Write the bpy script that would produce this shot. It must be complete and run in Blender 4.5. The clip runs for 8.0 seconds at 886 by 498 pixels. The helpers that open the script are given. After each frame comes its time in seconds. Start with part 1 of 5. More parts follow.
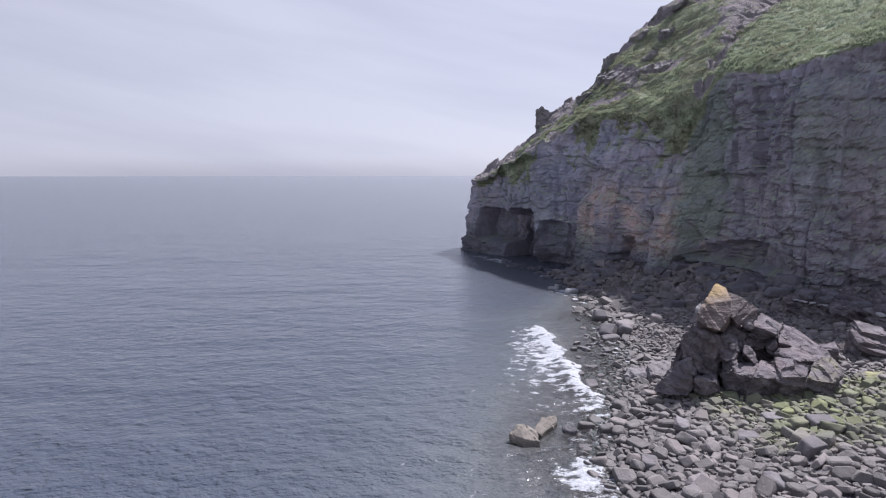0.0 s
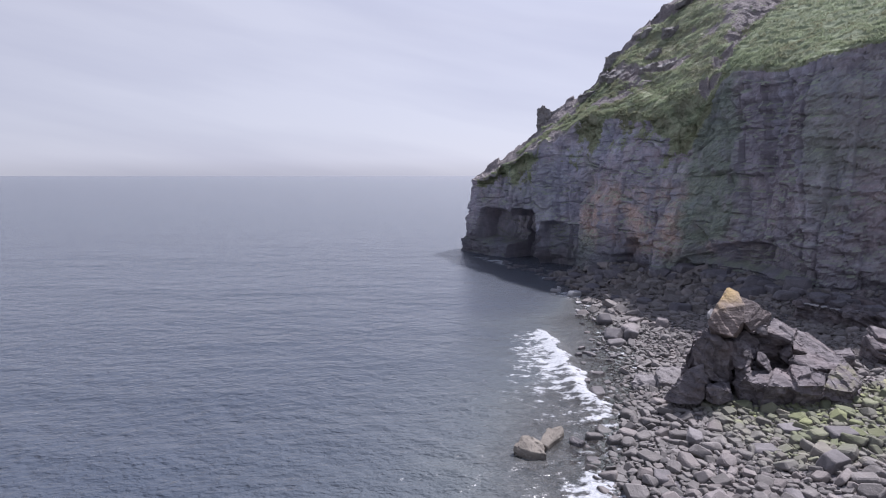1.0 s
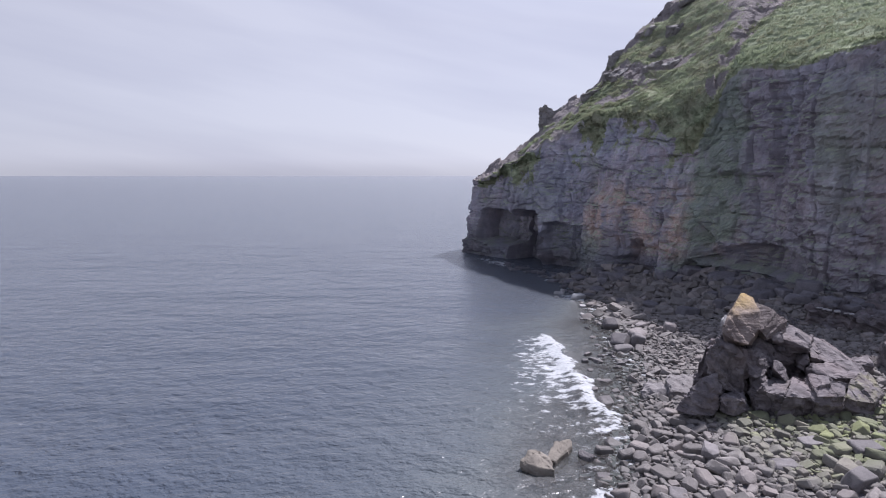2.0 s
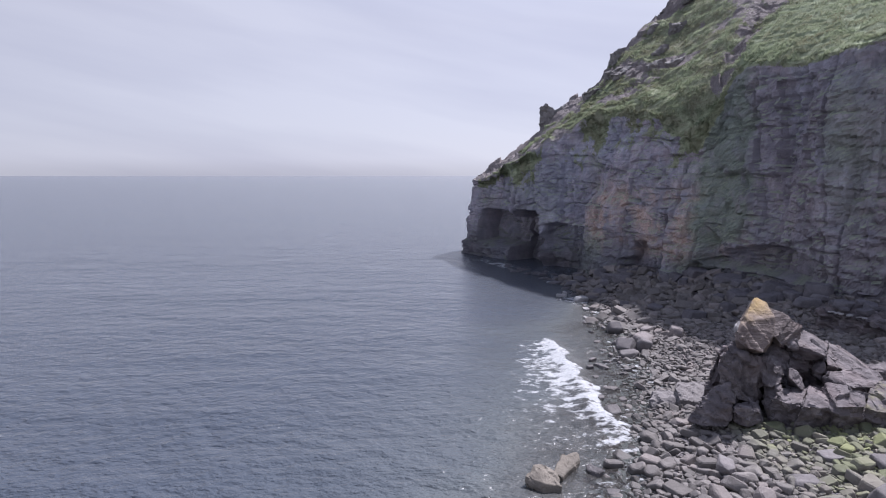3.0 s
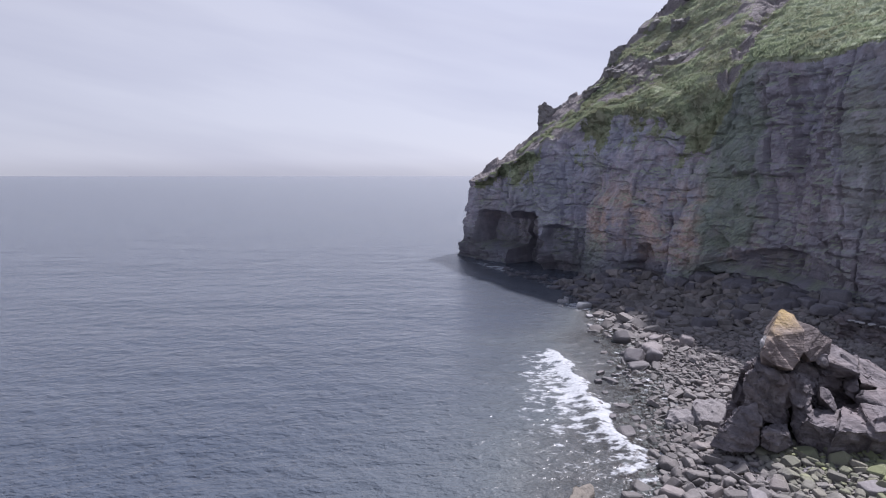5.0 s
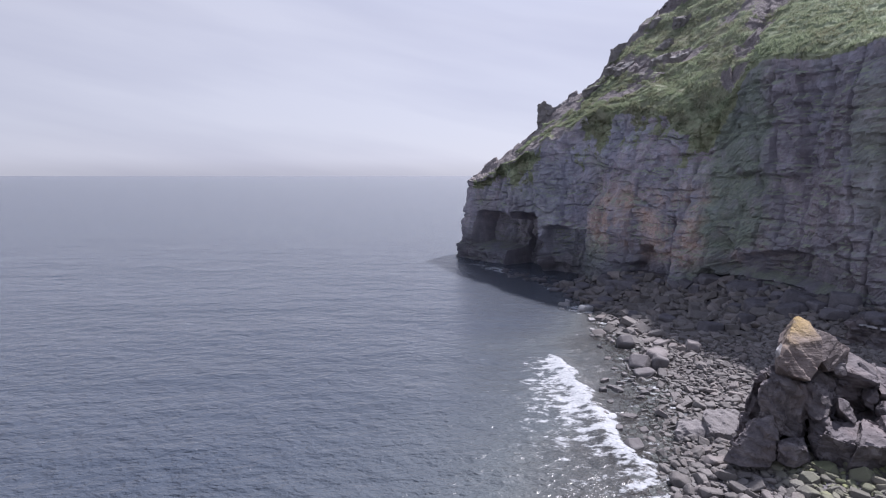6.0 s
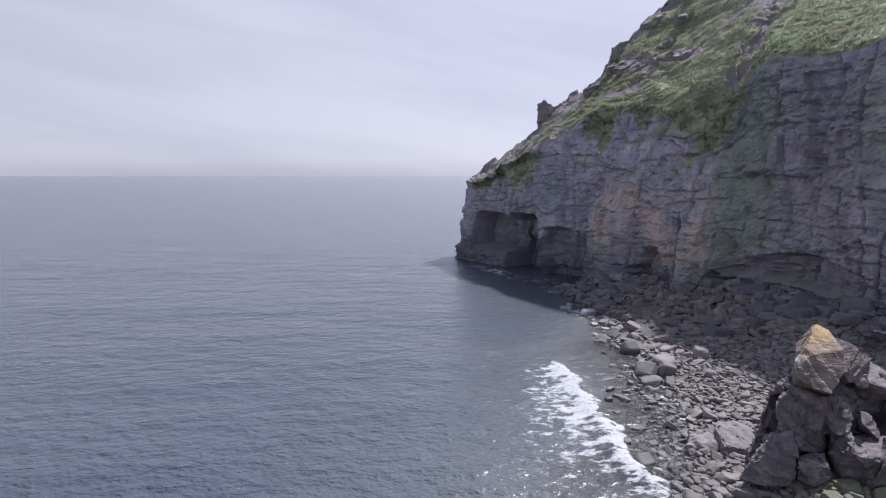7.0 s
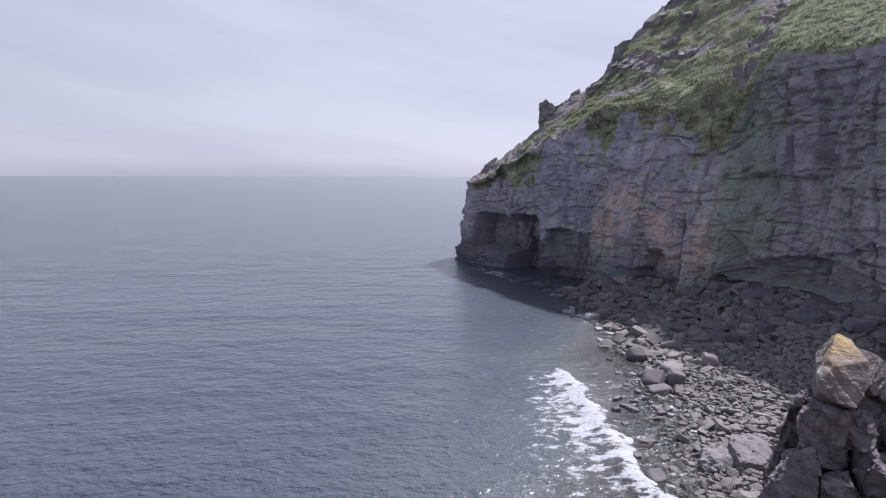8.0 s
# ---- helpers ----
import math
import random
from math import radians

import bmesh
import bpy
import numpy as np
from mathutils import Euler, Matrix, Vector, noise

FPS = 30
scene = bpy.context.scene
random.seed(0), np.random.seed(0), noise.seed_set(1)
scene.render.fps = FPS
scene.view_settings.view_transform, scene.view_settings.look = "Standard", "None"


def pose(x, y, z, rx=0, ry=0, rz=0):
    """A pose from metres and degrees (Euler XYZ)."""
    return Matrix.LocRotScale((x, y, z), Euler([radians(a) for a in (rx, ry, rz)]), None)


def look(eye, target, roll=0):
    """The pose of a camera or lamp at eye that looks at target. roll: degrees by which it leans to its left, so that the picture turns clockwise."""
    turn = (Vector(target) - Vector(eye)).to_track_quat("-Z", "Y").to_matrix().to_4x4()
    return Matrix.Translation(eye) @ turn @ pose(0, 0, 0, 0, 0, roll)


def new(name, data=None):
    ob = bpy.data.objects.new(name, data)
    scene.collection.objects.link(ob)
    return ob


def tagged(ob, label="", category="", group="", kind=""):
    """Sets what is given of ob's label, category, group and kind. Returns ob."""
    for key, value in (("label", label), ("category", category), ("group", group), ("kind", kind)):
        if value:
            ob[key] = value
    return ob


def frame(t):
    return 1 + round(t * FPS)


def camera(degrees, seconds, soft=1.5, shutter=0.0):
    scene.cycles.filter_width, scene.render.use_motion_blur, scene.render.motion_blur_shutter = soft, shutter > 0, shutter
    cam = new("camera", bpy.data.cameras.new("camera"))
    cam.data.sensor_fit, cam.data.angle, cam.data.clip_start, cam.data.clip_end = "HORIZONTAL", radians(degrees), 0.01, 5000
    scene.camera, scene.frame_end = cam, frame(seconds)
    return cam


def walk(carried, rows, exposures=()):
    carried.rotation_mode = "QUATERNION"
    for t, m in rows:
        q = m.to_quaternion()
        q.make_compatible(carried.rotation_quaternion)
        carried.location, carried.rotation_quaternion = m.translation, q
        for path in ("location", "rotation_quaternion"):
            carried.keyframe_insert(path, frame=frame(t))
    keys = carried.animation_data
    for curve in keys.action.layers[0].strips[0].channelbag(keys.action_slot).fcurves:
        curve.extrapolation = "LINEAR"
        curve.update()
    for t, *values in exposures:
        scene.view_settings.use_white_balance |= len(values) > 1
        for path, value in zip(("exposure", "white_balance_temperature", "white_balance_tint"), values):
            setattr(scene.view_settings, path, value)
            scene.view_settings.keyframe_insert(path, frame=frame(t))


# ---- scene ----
# ---------------------------------------------------------------- camera
cam = camera(74.0, 8.0, soft=1.15)
PATH = [
    (0, (0.456, -3.326, 16.128), (0.441, -1.342, 15.874), -0.1),
    (0.5, (0.367, -2.426, 16.129), (0.354, -0.443, 15.874), -0.1),
    (1, (0.304, -1.593, 16.042), (0.292, 0.391, 15.789), -0.0),
    (1.5, (0.225, -0.732, 16.075), (0.213, 1.252, 15.822), -0.0),
    (3, (0.034, 1.855, 16.053), (0.026, 3.839, 15.8), -0.0),
    (3.5, (0.0, 2.727, 16.035), (-0.004, 4.711, 15.783), 0.0),
    (4, (-0.087, 3.651, 16.062), (-0.085, 5.635, 15.809), -0.0),
    (4.5, (-0.153, 4.441, 16.076), (-0.147, 6.425, 15.824), -0.0),
    (6, (-0.281, 6.978, 16.117), (-0.263, 8.962, 15.864), 0.0),
    (6.5, (-0.301, 7.977, 16.11), (-0.279, 9.961, 15.858), 0.0),
    (7, (-0.327, 8.816, 16.133), (-0.303, 10.8, 15.881), 0.0),
    (7.5, (-0.341, 9.669, 16.13), (-0.317, 11.653, 15.878), 0.0),
    (8, (-0.381, 10.571, 16.129), (-0.355, 12.555, 15.878), 0.1),
]
walk(cam, [(t, look(eye, target, roll)) for t, eye, target, roll in PATH], [(0, 0.56, 5800, 20), (8, 0.56, 5800, 20)])

# ---------------------------------------------------------------- sky and sun
SUN_ELEVATION, SUN_AZIMUTH = 52.5, 46.0  # azimuth in degrees to the right of +y
HAZE_BACK, HAZE_SIDE, HAZE_SUN = 0.63, 0.615, 0.73

world = bpy.data.worlds.new("hazy_sky")
scene.world = world
world.use_nodes = True
wn, wl = world.node_tree.nodes, world.node_tree.links
wn.clear()
w_out = wn.new("ShaderNodeOutputWorld")
w_sky = wn.new("ShaderNodeTexSky")
w_sky.sky_type = "NISHITA"
w_sky.sun_disc = False
w_sky.sun_elevation = radians(SUN_ELEVATION)
w_sky.sun_rotation = radians(SUN_AZIMUTH)
w_sky.air_density, w_sky.dust_density, w_sky.ozone_density = 1.0, 0.8, 1.5
w_bg = wn.new("ShaderNodeBackground")
w_bg.inputs["Strength"].default_value = 0.1
wl.new(w_sky.outputs[0], w_bg.inputs["Color"])
# thin high cloud: long faint streaks in a pale haze that thickens towards the horizon
w_co = wn.new("ShaderNodeTexCoord")
w_map = wn.new("ShaderNodeMapping")
w_map.inputs["Scale"].default_value = (0.9, 0.9, 7.0)
w_turn = wn.new("ShaderNodeMapping")
w_turn.inputs["Rotation"].default_value = (0, radians(-11), 0)
wl.new(w_co.outputs["Generated"], w_turn.inputs["Vector"])
wl.new(w_turn.outputs[0], w_map.inputs["Vector"])
w_no = wn.new("ShaderNodeTexNoise")
w_no.inputs["Scale"].default_value, w_no.inputs["Detail"].default_value = 1.5, 4.0
wl.new(w_map.outputs[0], w_no.inputs["Vector"])
w_ramp = wn.new("ShaderNodeValToRGB")
w_ramp.color_ramp.elements[0].position, w_ramp.color_ramp.elements[1].position = 0.36, 0.62
w_ramp.color_ramp.elements[0].color = (0.58, 0.582, 0.618, 1)
w_ramp.color_ramp.elements[1].color = (0.69, 0.69, 0.7, 1)
wl.new(w_no.outputs["Fac"], w_ramp.inputs["Fac"])
w_haze = wn.new("ShaderNodeBackground")
w_haze.inputs["Strength"].default_value = 1.0
wl.new(w_ramp.outputs[0], w_haze.inputs["Color"])
w_sep = wn.new("ShaderNodeSeparateXYZ")
wl.new(w_co.outputs["Generated"], w_sep.inputs[0])
w_rise = wn.new("ShaderNodeMapRange")
w_rise.inputs[1].default_value, w_rise.inputs[2].default_value = 0.24, 0.8
w_rise.inputs[3].default_value, w_rise.inputs[4].default_value = 0.93, 0.45
wl.new(w_sep.outputs["Z"], w_rise.inputs[0])
# sunlit haze: brightest round the sun and opposite to it
w_dot = wn.new("ShaderNodeVectorMath")
w_dot.operation = "DOT_PRODUCT"
w_dot.inputs[1].default_value = (math.sin(radians(SUN_AZIMUTH)), math.cos(radians(SUN_AZIMUTH)), 0.0)
wl.new(w_co.outputs["Generated"], w_dot.inputs[0])
w_fwd = wn.new("ShaderNodeMapRange")
w_fwd.inputs[1].default_value, w_fwd.inputs[2].default_value = -0.9, 0.1
w_fwd.inputs[3].default_value, w_fwd.inputs[4].default_value = HAZE_BACK, HAZE_SIDE
w_sun = wn.new("ShaderNodeMapRange")
w_sun.inputs[1].default_value, w_sun.inputs[2].default_value = 0.1, 0.8
w_sun.inputs[3].default_value, w_sun.inputs[4].default_value = 0.0, HAZE_SUN - HAZE_SIDE
wl.new(w_dot.outputs["Value"], w_sun.inputs[0])
w_both = wn.new("ShaderNodeMath")
wl.new(w_fwd.outputs[0], w_both.inputs[0])
wl.new(w_sun.outputs[0], w_both.inputs[1])
wl.new(w_dot.outputs["Value"], w_fwd.inputs[0])
w_bank = wn.new("ShaderNodeMapRange")
w_bank.interpolation_type = "SMOOTHSTEP"
w_bank.inputs[1].default_value, w_bank.inputs[2].default_value = -0.004, 0.03
w_bank.inputs[3].default_value, w_bank.inputs[4].default_value = 0.84, 1.0
wl.new(w_sep.outputs["Z"], w_bank.inputs[0])
w_mul = wn.new("ShaderNodeMath")
w_mul.operation = "MULTIPLY"
wl.new(w_both.outputs[0], w_mul.inputs[0])
wl.new(w_bank.outputs[0], w_mul.inputs[1])
wl.new(w_mul.outputs[0], w_haze.inputs["Strength"])
w_mix = wn.new("ShaderNodeMixShader")
wl.new(w_rise.outputs[0], w_mix.inputs[0])
wl.new(w_bg.outputs[0], w_mix.inputs[1])
wl.new(w_haze.outputs[0], w_mix.inputs[2])
wl.new(w_mix.outputs[0], w_out.inputs["Surface"])

sun_data = bpy.data.lights.new("sun", "SUN")
sun_data.energy, sun_data.angle, sun_data.color = 5.0, radians(2.5), (1.0, 0.95, 0.88)
sun = new("sun", sun_data)
_az, _el = radians(SUN_AZIMUTH), radians(SUN_ELEVATION)
SUN_WAY = Vector((math.sin(_az) * math.cos(_el), math.cos(_az) * math.cos(_el), math.sin(_el)))
sun.matrix_world = look(SUN_WAY * 200, (0, 0, 0))


# ---------------------------------------------------------------- numeric noise
def hash01(*ints, seed=0):
    """Pseudo-random numbers in 0..1 for integer lattice arrays."""
    h = np.full(np.shape(ints[0]), np.uint32((seed * 747796405 + 2891336453) & 0xFFFFFFFF), np.uint32)
    for k, n in enumerate(ints):
        h = h ^ (np.asarray(n).astype(np.int64) & 0xFFFFFFFF).astype(np.uint32) * np.uint32((0x9E3779B1, 0x85EBCA77, 0xC2B2AE3D)[k])
        h = (h ^ (h >> np.uint32(15))) * np.uint32(0x2C1B3C6D)
        h = (h ^ (h >> np.uint32(12))) * np.uint32(0x297A2D39)
        h = h ^ (h >> np.uint32(15))
    return h.astype(np.float64) / 4294967295.0


def vnoise(p, seed=0):
    """Smooth value noise, -1..1, at points p (n, 3)."""
    i = np.floor(p).astype(np.int64)
    f = p - i
    u = f * f * (3 - 2 * f)
    out = 0.0
    for a in (0, 1):
        for b in (0, 1):
            for c in (0, 1):
                w = (u[:, 0] if a else 1 - u[:, 0]) * (u[:, 1] if b else 1 - u[:, 1]) * (u[:, 2] if c else 1 - u[:, 2])
                out = out + w * hash01(i[:, 0] + a, i[:, 1] + b, i[:, 2] + c, seed=seed)
    return out * 2 - 1


def fbm(p, octaves=4, seed=0, gain=0.5):
    total, amp, norm = 0.0, 1.0, 0.0
    for k in range(octaves):
        total = total + amp * vnoise(p * 2.0**k + 17.3 * k, seed + k)
        norm += amp
        amp *= gain
    return total / norm


def blocks(u, v, wide, high, seed=0):
    """Random height per block of a jointed, bedded rock face: courses of uneven blocks."""
    row = np.floor(v / high + 0.35 * np.sin(v / high * 1.7 + seed)).astype(np.int64)
    shift = hash01(row, row * 0, seed=seed + 3) * 7.0
    width = wide * (0.6 + 0.9 * hash01(row, row * 0 + 1, seed=seed + 5))
    col = np.floor(u / width + shift).astype(np.int64)
    return hash01(row, col, seed=seed + 9)


def facets(p, seed=0):
    """Broken rock: uneven cells, each a plane of its own tilt; about -1..1."""
    i = np.floor(p).astype(np.int64)
    best = np.full(len(p), 1e9)
    value = np.zeros(len(p))
    for a in (-1, 0, 1):
        for b in (-1, 0, 1):
            for c in (-1, 0, 1):
                q = [i[:, 0] + a, i[:, 1] + b, i[:, 2] + c]
                away = [p[:, k] - q[k] - hash01(*q, seed=seed + k) for k in range(3)]
                d = away[0] ** 2 + away[1] ** 2 + away[2] ** 2
                tilt = sum(away[k] * (hash01(*q, seed=seed + 5 + k) - 0.5) * 2.4 for k in range(3))
                level = tilt + hash01(*q, seed=seed + 11) - 0.5
                near = d < best
                best, value = np.where(near, d, best), np.where(near, level, value)
    return value


def smoothstep(a, b, x):
    t = np.clip((x - a) / (b - a), 0, 1)
    return t * t * (3 - 2 * t)


def grid_mesh(name, P, attrs=None, smooth=True):
    """A mesh from a (rows, cols, 3) array of places."""
    R, C = P.shape[:2]
    idx = np.arange(R * C).reshape(R, C)
    q = np.stack([idx[:-1, :-1], idx[:-1, 1:], idx[1:, 1:], idx[1:, :-1]], -1).reshape(-1, 4)
    me = bpy.data.meshes.new(name)
    me.vertices.add(R * C)
    me.vertices.foreach_set("co", P.reshape(-1).astype(np.float32))
    me.loops.add(q.size)
    me.loops.foreach_set("vertex_index", q.reshape(-1).astype(np.int32))
    me.polygons.add(len(q))
    me.polygons.foreach_set("loop_start", np.arange(0, q.size, 4, dtype=np.int32))
    me.polygons.foreach_set("use_smooth", np.full(len(q), smooth))
    for key, values in (attrs or {}).items():
        me.attributes.new(key, "FLOAT", "POINT").data.foreach_set("value", values.reshape(-1).astype(np.float32))
    me.update(calc_edges=True)
    me.validate()
    return me


# ---------------------------------------------------------------- materials
def material(name):
    m = bpy.data.materials.new(name)
    m.use_nodes = True
    m.node_tree.nodes.clear()
    return m, m.node_tree.nodes, m.node_tree.links


class Kit:
    """Short hand for building node trees."""

    def __init__(self, name):
        self.m, self.n, self.l = material(name)
        self.out = self.n.new("ShaderNodeOutputMaterial")
        self.pos = self.n.new("ShaderNodeNewGeometry")

    def put(self, socket, value):
        if isinstance(value, bpy.types.NodeSocket):
            self.l.new(value, socket)
        elif value is not None:
            socket.default_value = value

    def noise(self, scale, detail=4.0, rough=0.55, stretch=(1, 1, 1), turn=(0, 0, 0), vector=None):
        mp = self.n.new("ShaderNodeMapping")
        mp.inputs["Scale"].default_value = stretch
        mp.inputs["Rotation"].default_value = turn
        self.l.new(vector or self.pos.outputs["Position"], mp.inputs["Vector"])
        t = self.n.new("ShaderNodeTexNoise")
        t.inputs["Scale"].default_value, t.inputs["Detail"].default_value, t.inputs["Roughness"].default_value = scale, detail, rough
        self.l.new(mp.outputs[0], t.inputs["Vector"])
        return t.outputs["Fac"]

    def voronoi(self, scale, feature="F1", stretch=(1, 1, 1), out="Distance"):
        mp = self.n.new("ShaderNodeMapping")
        mp.inputs["Scale"].default_value = stretch
        self.l.new(self.pos.outputs["Position"], mp.inputs["Vector"])
        t = self.n.new("ShaderNodeTexVoronoi")
        t.feature = feature
        t.inputs["Scale"].default_value = scale
        self.l.new(mp.outputs[0], t.inputs["Vector"])
        return t.outputs[out]

    def attr(self, name):
        a = self.n.new("ShaderNodeAttribute")
        a.attribute_name = name
        return a.outputs["Fac"]

    def ramp(self, fac, *stops):
        r = self.n.new("ShaderNodeValToRGB")
        e = r.color_ramp.elements
        while len(e) < len(stops):
            e.new(0.5)
        for k, (p, c) in enumerate(stops):
            e[k].position = p
            e[k].color = (c, c, c, 1) if isinstance(c, (int, float)) else (*c, 1)
        self.l.new(fac, r.inputs["Fac"])
        return r.outputs["Color"]

    def math(self, op, a, b=0.0, clamp=False):
        t = self.n.new("ShaderNodeMath")
        t.operation, t.use_clamp = op, clamp
        self.put(t.inputs[0], a)
        self.put(t.inputs[1], b)
        return t.outputs[0]

    def mix(self, fac, a, b, mode="MIX"):
        t = self.n.new("ShaderNodeMix")
        t.data_type, t.blend_type = "RGBA", mode
        self.put(t.inputs[0], fac)
        for s, v in ((t.inputs[6], a), (t.inputs[7], b)):
            self.put(s, (*v, 1) if isinstance(v, tuple) and len(v) == 3 else v)
        return t.outputs[2]

    def bump(self, height, strength, distance, normal=None):
        t = self.n.new("ShaderNodeBump")
        self.put(t.inputs["Strength"], strength)
        t.inputs["Distance"].default_value = distance
        self.l.new(height, t.inputs["Height"])
        if normal:
            self.l.new(normal, t.inputs["Normal"])
        return t.outputs[0]

    def upward(self):
        s = self.n.new("ShaderNodeSeparateXYZ")
        self.l.new(self.pos.outputs["Normal"], s.inputs[0])
        return s.outputs["Z"]

    def xyz(self):
        s = self.n.new("ShaderNodeSeparateXYZ")
        self.l.new(self.pos.outputs["Position"], s.inputs[0])
        return s.outputs

    def band(self, x, a, b, c, d):
        """1 between b and c, fading to 0 at a and d."""
        up = self.n.new("ShaderNodeMapRange")
        up.inputs[1].default_value, up.inputs[2].default_value = a, b
        self.l.new(x, up.inputs[0])
        dn = self.n.new("ShaderNodeMapRange")
        dn.inputs[1].default_value, dn.inputs[2].default_value, dn.inputs[3].default_value, dn.inputs[4].default_value = c, d, 1, 0
        self.l.new(x, dn.inputs[0])
        return self.math("MULTIPLY", up.outputs[0], dn.outputs[0])

    def surface(self, color, rough=0.85, normal=None, spec=0.3):
        p = self.n.new("ShaderNodeBsdfPrincipled")
        self.put(p.inputs["Base Color"], (*color, 1) if isinstance(color, tuple) and len(color) == 3 else color)
        self.put(p.inputs["Roughness"], rough)
        p.inputs["Specular IOR Level"].default_value = spec
        if normal:
            self.l.new(normal, p.inputs["Normal"])
        self.l.new(p.outputs[0], self.out.inputs["Surface"])
        return p


def cliff_material():
    k = Kit("cliff_rock_and_turf")
    mid, fine = k.noise(0.6, 5, 0.6), k.noise(3.5, 5, 0.65)
    beds = k.noise(0.5, 5, 0.65, (0.35, 0.35, 3.2), (radians(5), radians(-4), 0))
    rock = k.ramp(mid, (0.25, (0.19, 0.19, 0.215)), (0.5, (0.27, 0.27, 0.295)), (0.75, (0.36, 0.36, 0.385)))
    brown = k.ramp(k.noise(0.11, 5, 0.6, (1, 1, 1.4)), (0.4, 0.0), (0.56, 0.85))
    rock = k.mix(brown, rock, k.ramp(mid, (0.3, (0.19, 0.16, 0.165)), (0.7, (0.33, 0.28, 0.28))))
    film = k.ramp(k.noise(0.16, 5, 0.65, (1, 1, 0.6)), (0.5, 0.0), (0.62, 0.4))
    rock = k.mix(film, rock, k.ramp(fine, (0.3, (0.16, 0.175, 0.135)), (0.7, (0.25, 0.265, 0.2))))
    rock = k.mix(k.ramp(beds, (0.38, 0.5), (0.48, 0.0)), rock, (0.15, 0.142, 0.155))
    ochre = k.math("MULTIPLY", k.attr("ochre"), k.ramp(k.noise(0.3, 5, 0.65, (1, 1, 2.2)), (0.34, 0.0), (0.54, 0.95)))
    rock = k.mix(ochre, rock, k.ramp(fine, (0.3, (0.25, 0.182, 0.143)), (0.7, (0.41, 0.305, 0.24))))
    streak = k.noise(0.8, 6, 0.7, (1, 1, 0.1))
    rock = k.mix(k.ramp(streak, (0.36, 0.55), (0.5, 0.0)), rock, (0.15, 0.15, 0.165))
    rock = k.mix(k.ramp(streak, (0.56, 0.0), (0.66, 0.3)), rock, (0.42, 0.41, 0.42))
    stain = k.noise(0.2, 6, 0.68, (1, 1, 0.45), (0, radians(8), 0))
    rock = k.mix(k.ramp(stain, (0.42, 0.75), (0.56, 0.0)), rock, k.ramp(mid, (0.3, (0.13, 0.13, 0.15)), (0.7, (0.2, 0.2, 0.22))))
    pale = k.ramp(k.noise(1.4, 7, 0.75, (1, 1, 1.6)), (0.64, 0.0), (0.7, 0.6))
    rock = k.mix(pale, rock, (0.5, 0.49, 0.48))
    dark_zone = k.math("MULTIPLY", k.attr("dark_zone"), k.ramp(k.noise(0.25, 6, 0.65), (0.38, 0.3), (0.56, 0.75)))
    rock = k.mix(dark_zone, rock, k.ramp(mid, (0.3, (0.09, 0.082, 0.086)), (0.7, (0.19, 0.168, 0.17))))
    moss = k.math("MULTIPLY", k.attr("moss"), k.ramp(k.noise(0.5, 5, 0.65), (0.3, 0.3), (0.5, 1.0)))
    rock = k.mix(moss, rock, k.ramp(fine, (0.3, (0.105, 0.13, 0.095)), (0.7, (0.17, 0.197, 0.14))))
    sill = k.math("MULTIPLY", k.ramp(k.upward(), (0.3, 0.0), (0.6, 0.75)), k.ramp(k.noise(0.4, 4), (0.4, 0.1), (0.6, 1.0)))
    rock = k.mix(sill, rock, k.ramp(fine, (0.3, (0.13, 0.155, 0.1)), (0.7, (0.24, 0.265, 0.17))))
    # lift and blue cast that put the distance haze into the rock colour
    rock = k.mix(1.0, rock, (1.46, 1.47, 1.58), "MULTIPLY")
    # slope rock: scree brown, also toned down so sunlit patches don't glare
    heath = k.ramp(k.noise(2.4, 8, 0.78), (0.3, (0.16, 0.142, 0.138)), (0.7, (0.32, 0.285, 0.278)))
    rock = k.mix(k.attr("weathered"), rock, heath)
    turf = k.ramp(k.noise(1.6, 7, 0.72), (0.3, (0.16, 0.185, 0.11)), (0.5, (0.26, 0.29, 0.18)), (0.7, (0.37, 0.395, 0.26)))
    dry = k.ramp(k.noise(0.3, 7, 0.72), (0.42, 0.0), (0.6, 0.75))
    turf = k.mix(dry, turf, k.ramp(fine, (0.3, (0.16, 0.15, 0.1)), (0.7, (0.25, 0.24, 0.165))))
    turf = k.mix(k.math("MULTIPLY", k.attr("lush"), 0.8), turf, k.ramp(k.noise(2.2, 6, 0.65), (0.32, (0.2, 0.24, 0.145)), (0.68, (0.34, 0.39, 0.25))))
    edge = k.math("ADD", k.attr("turf"), k.math("MULTIPLY", k.math("SUBTRACT", k.noise(0.9, 6, 0.7), 0.5), 1.3))
    colour = k.mix(k.ramp(edge, (0.44, 0.0), (0.56, 1.0)), rock, turf)
    # tide-wet foot, carried on up to 7 m to darken the cliff's base
    tide = k.math("ADD", k.xyz()["Z"], k.math("MULTIPLY", k.math("SUBTRACT", k.noise(0.25, 4), 0.5), 5.0))
    wet = k.band(tide, -9.0, -8.0, 2.2, 7.0)
    colour = k.mix(k.math("MULTIPLY", wet, 0.6), colour, (0.085, 0.085, 0.095))
    bare = k.math("SUBTRACT", 1.0, k.attr("weathered"), True)
    n = k.bump(beds, k.math("MULTIPLY", bare, 0.6), 0.3)
    n = k.bump(k.voronoi(1.3, "F1", (1, 1, 2.2), "Color"), k.math("MULTIPLY", bare, 0.3), 0.14, n)
    n = k.bump(fine, 0.7, 0.2, n)
    n = k.bump(k.noise(1.1, 6, 0.72, (1, 1, 2.2)), k.math("MULTIPLY", k.attr("weathered"), 0.9), 0.6, n)
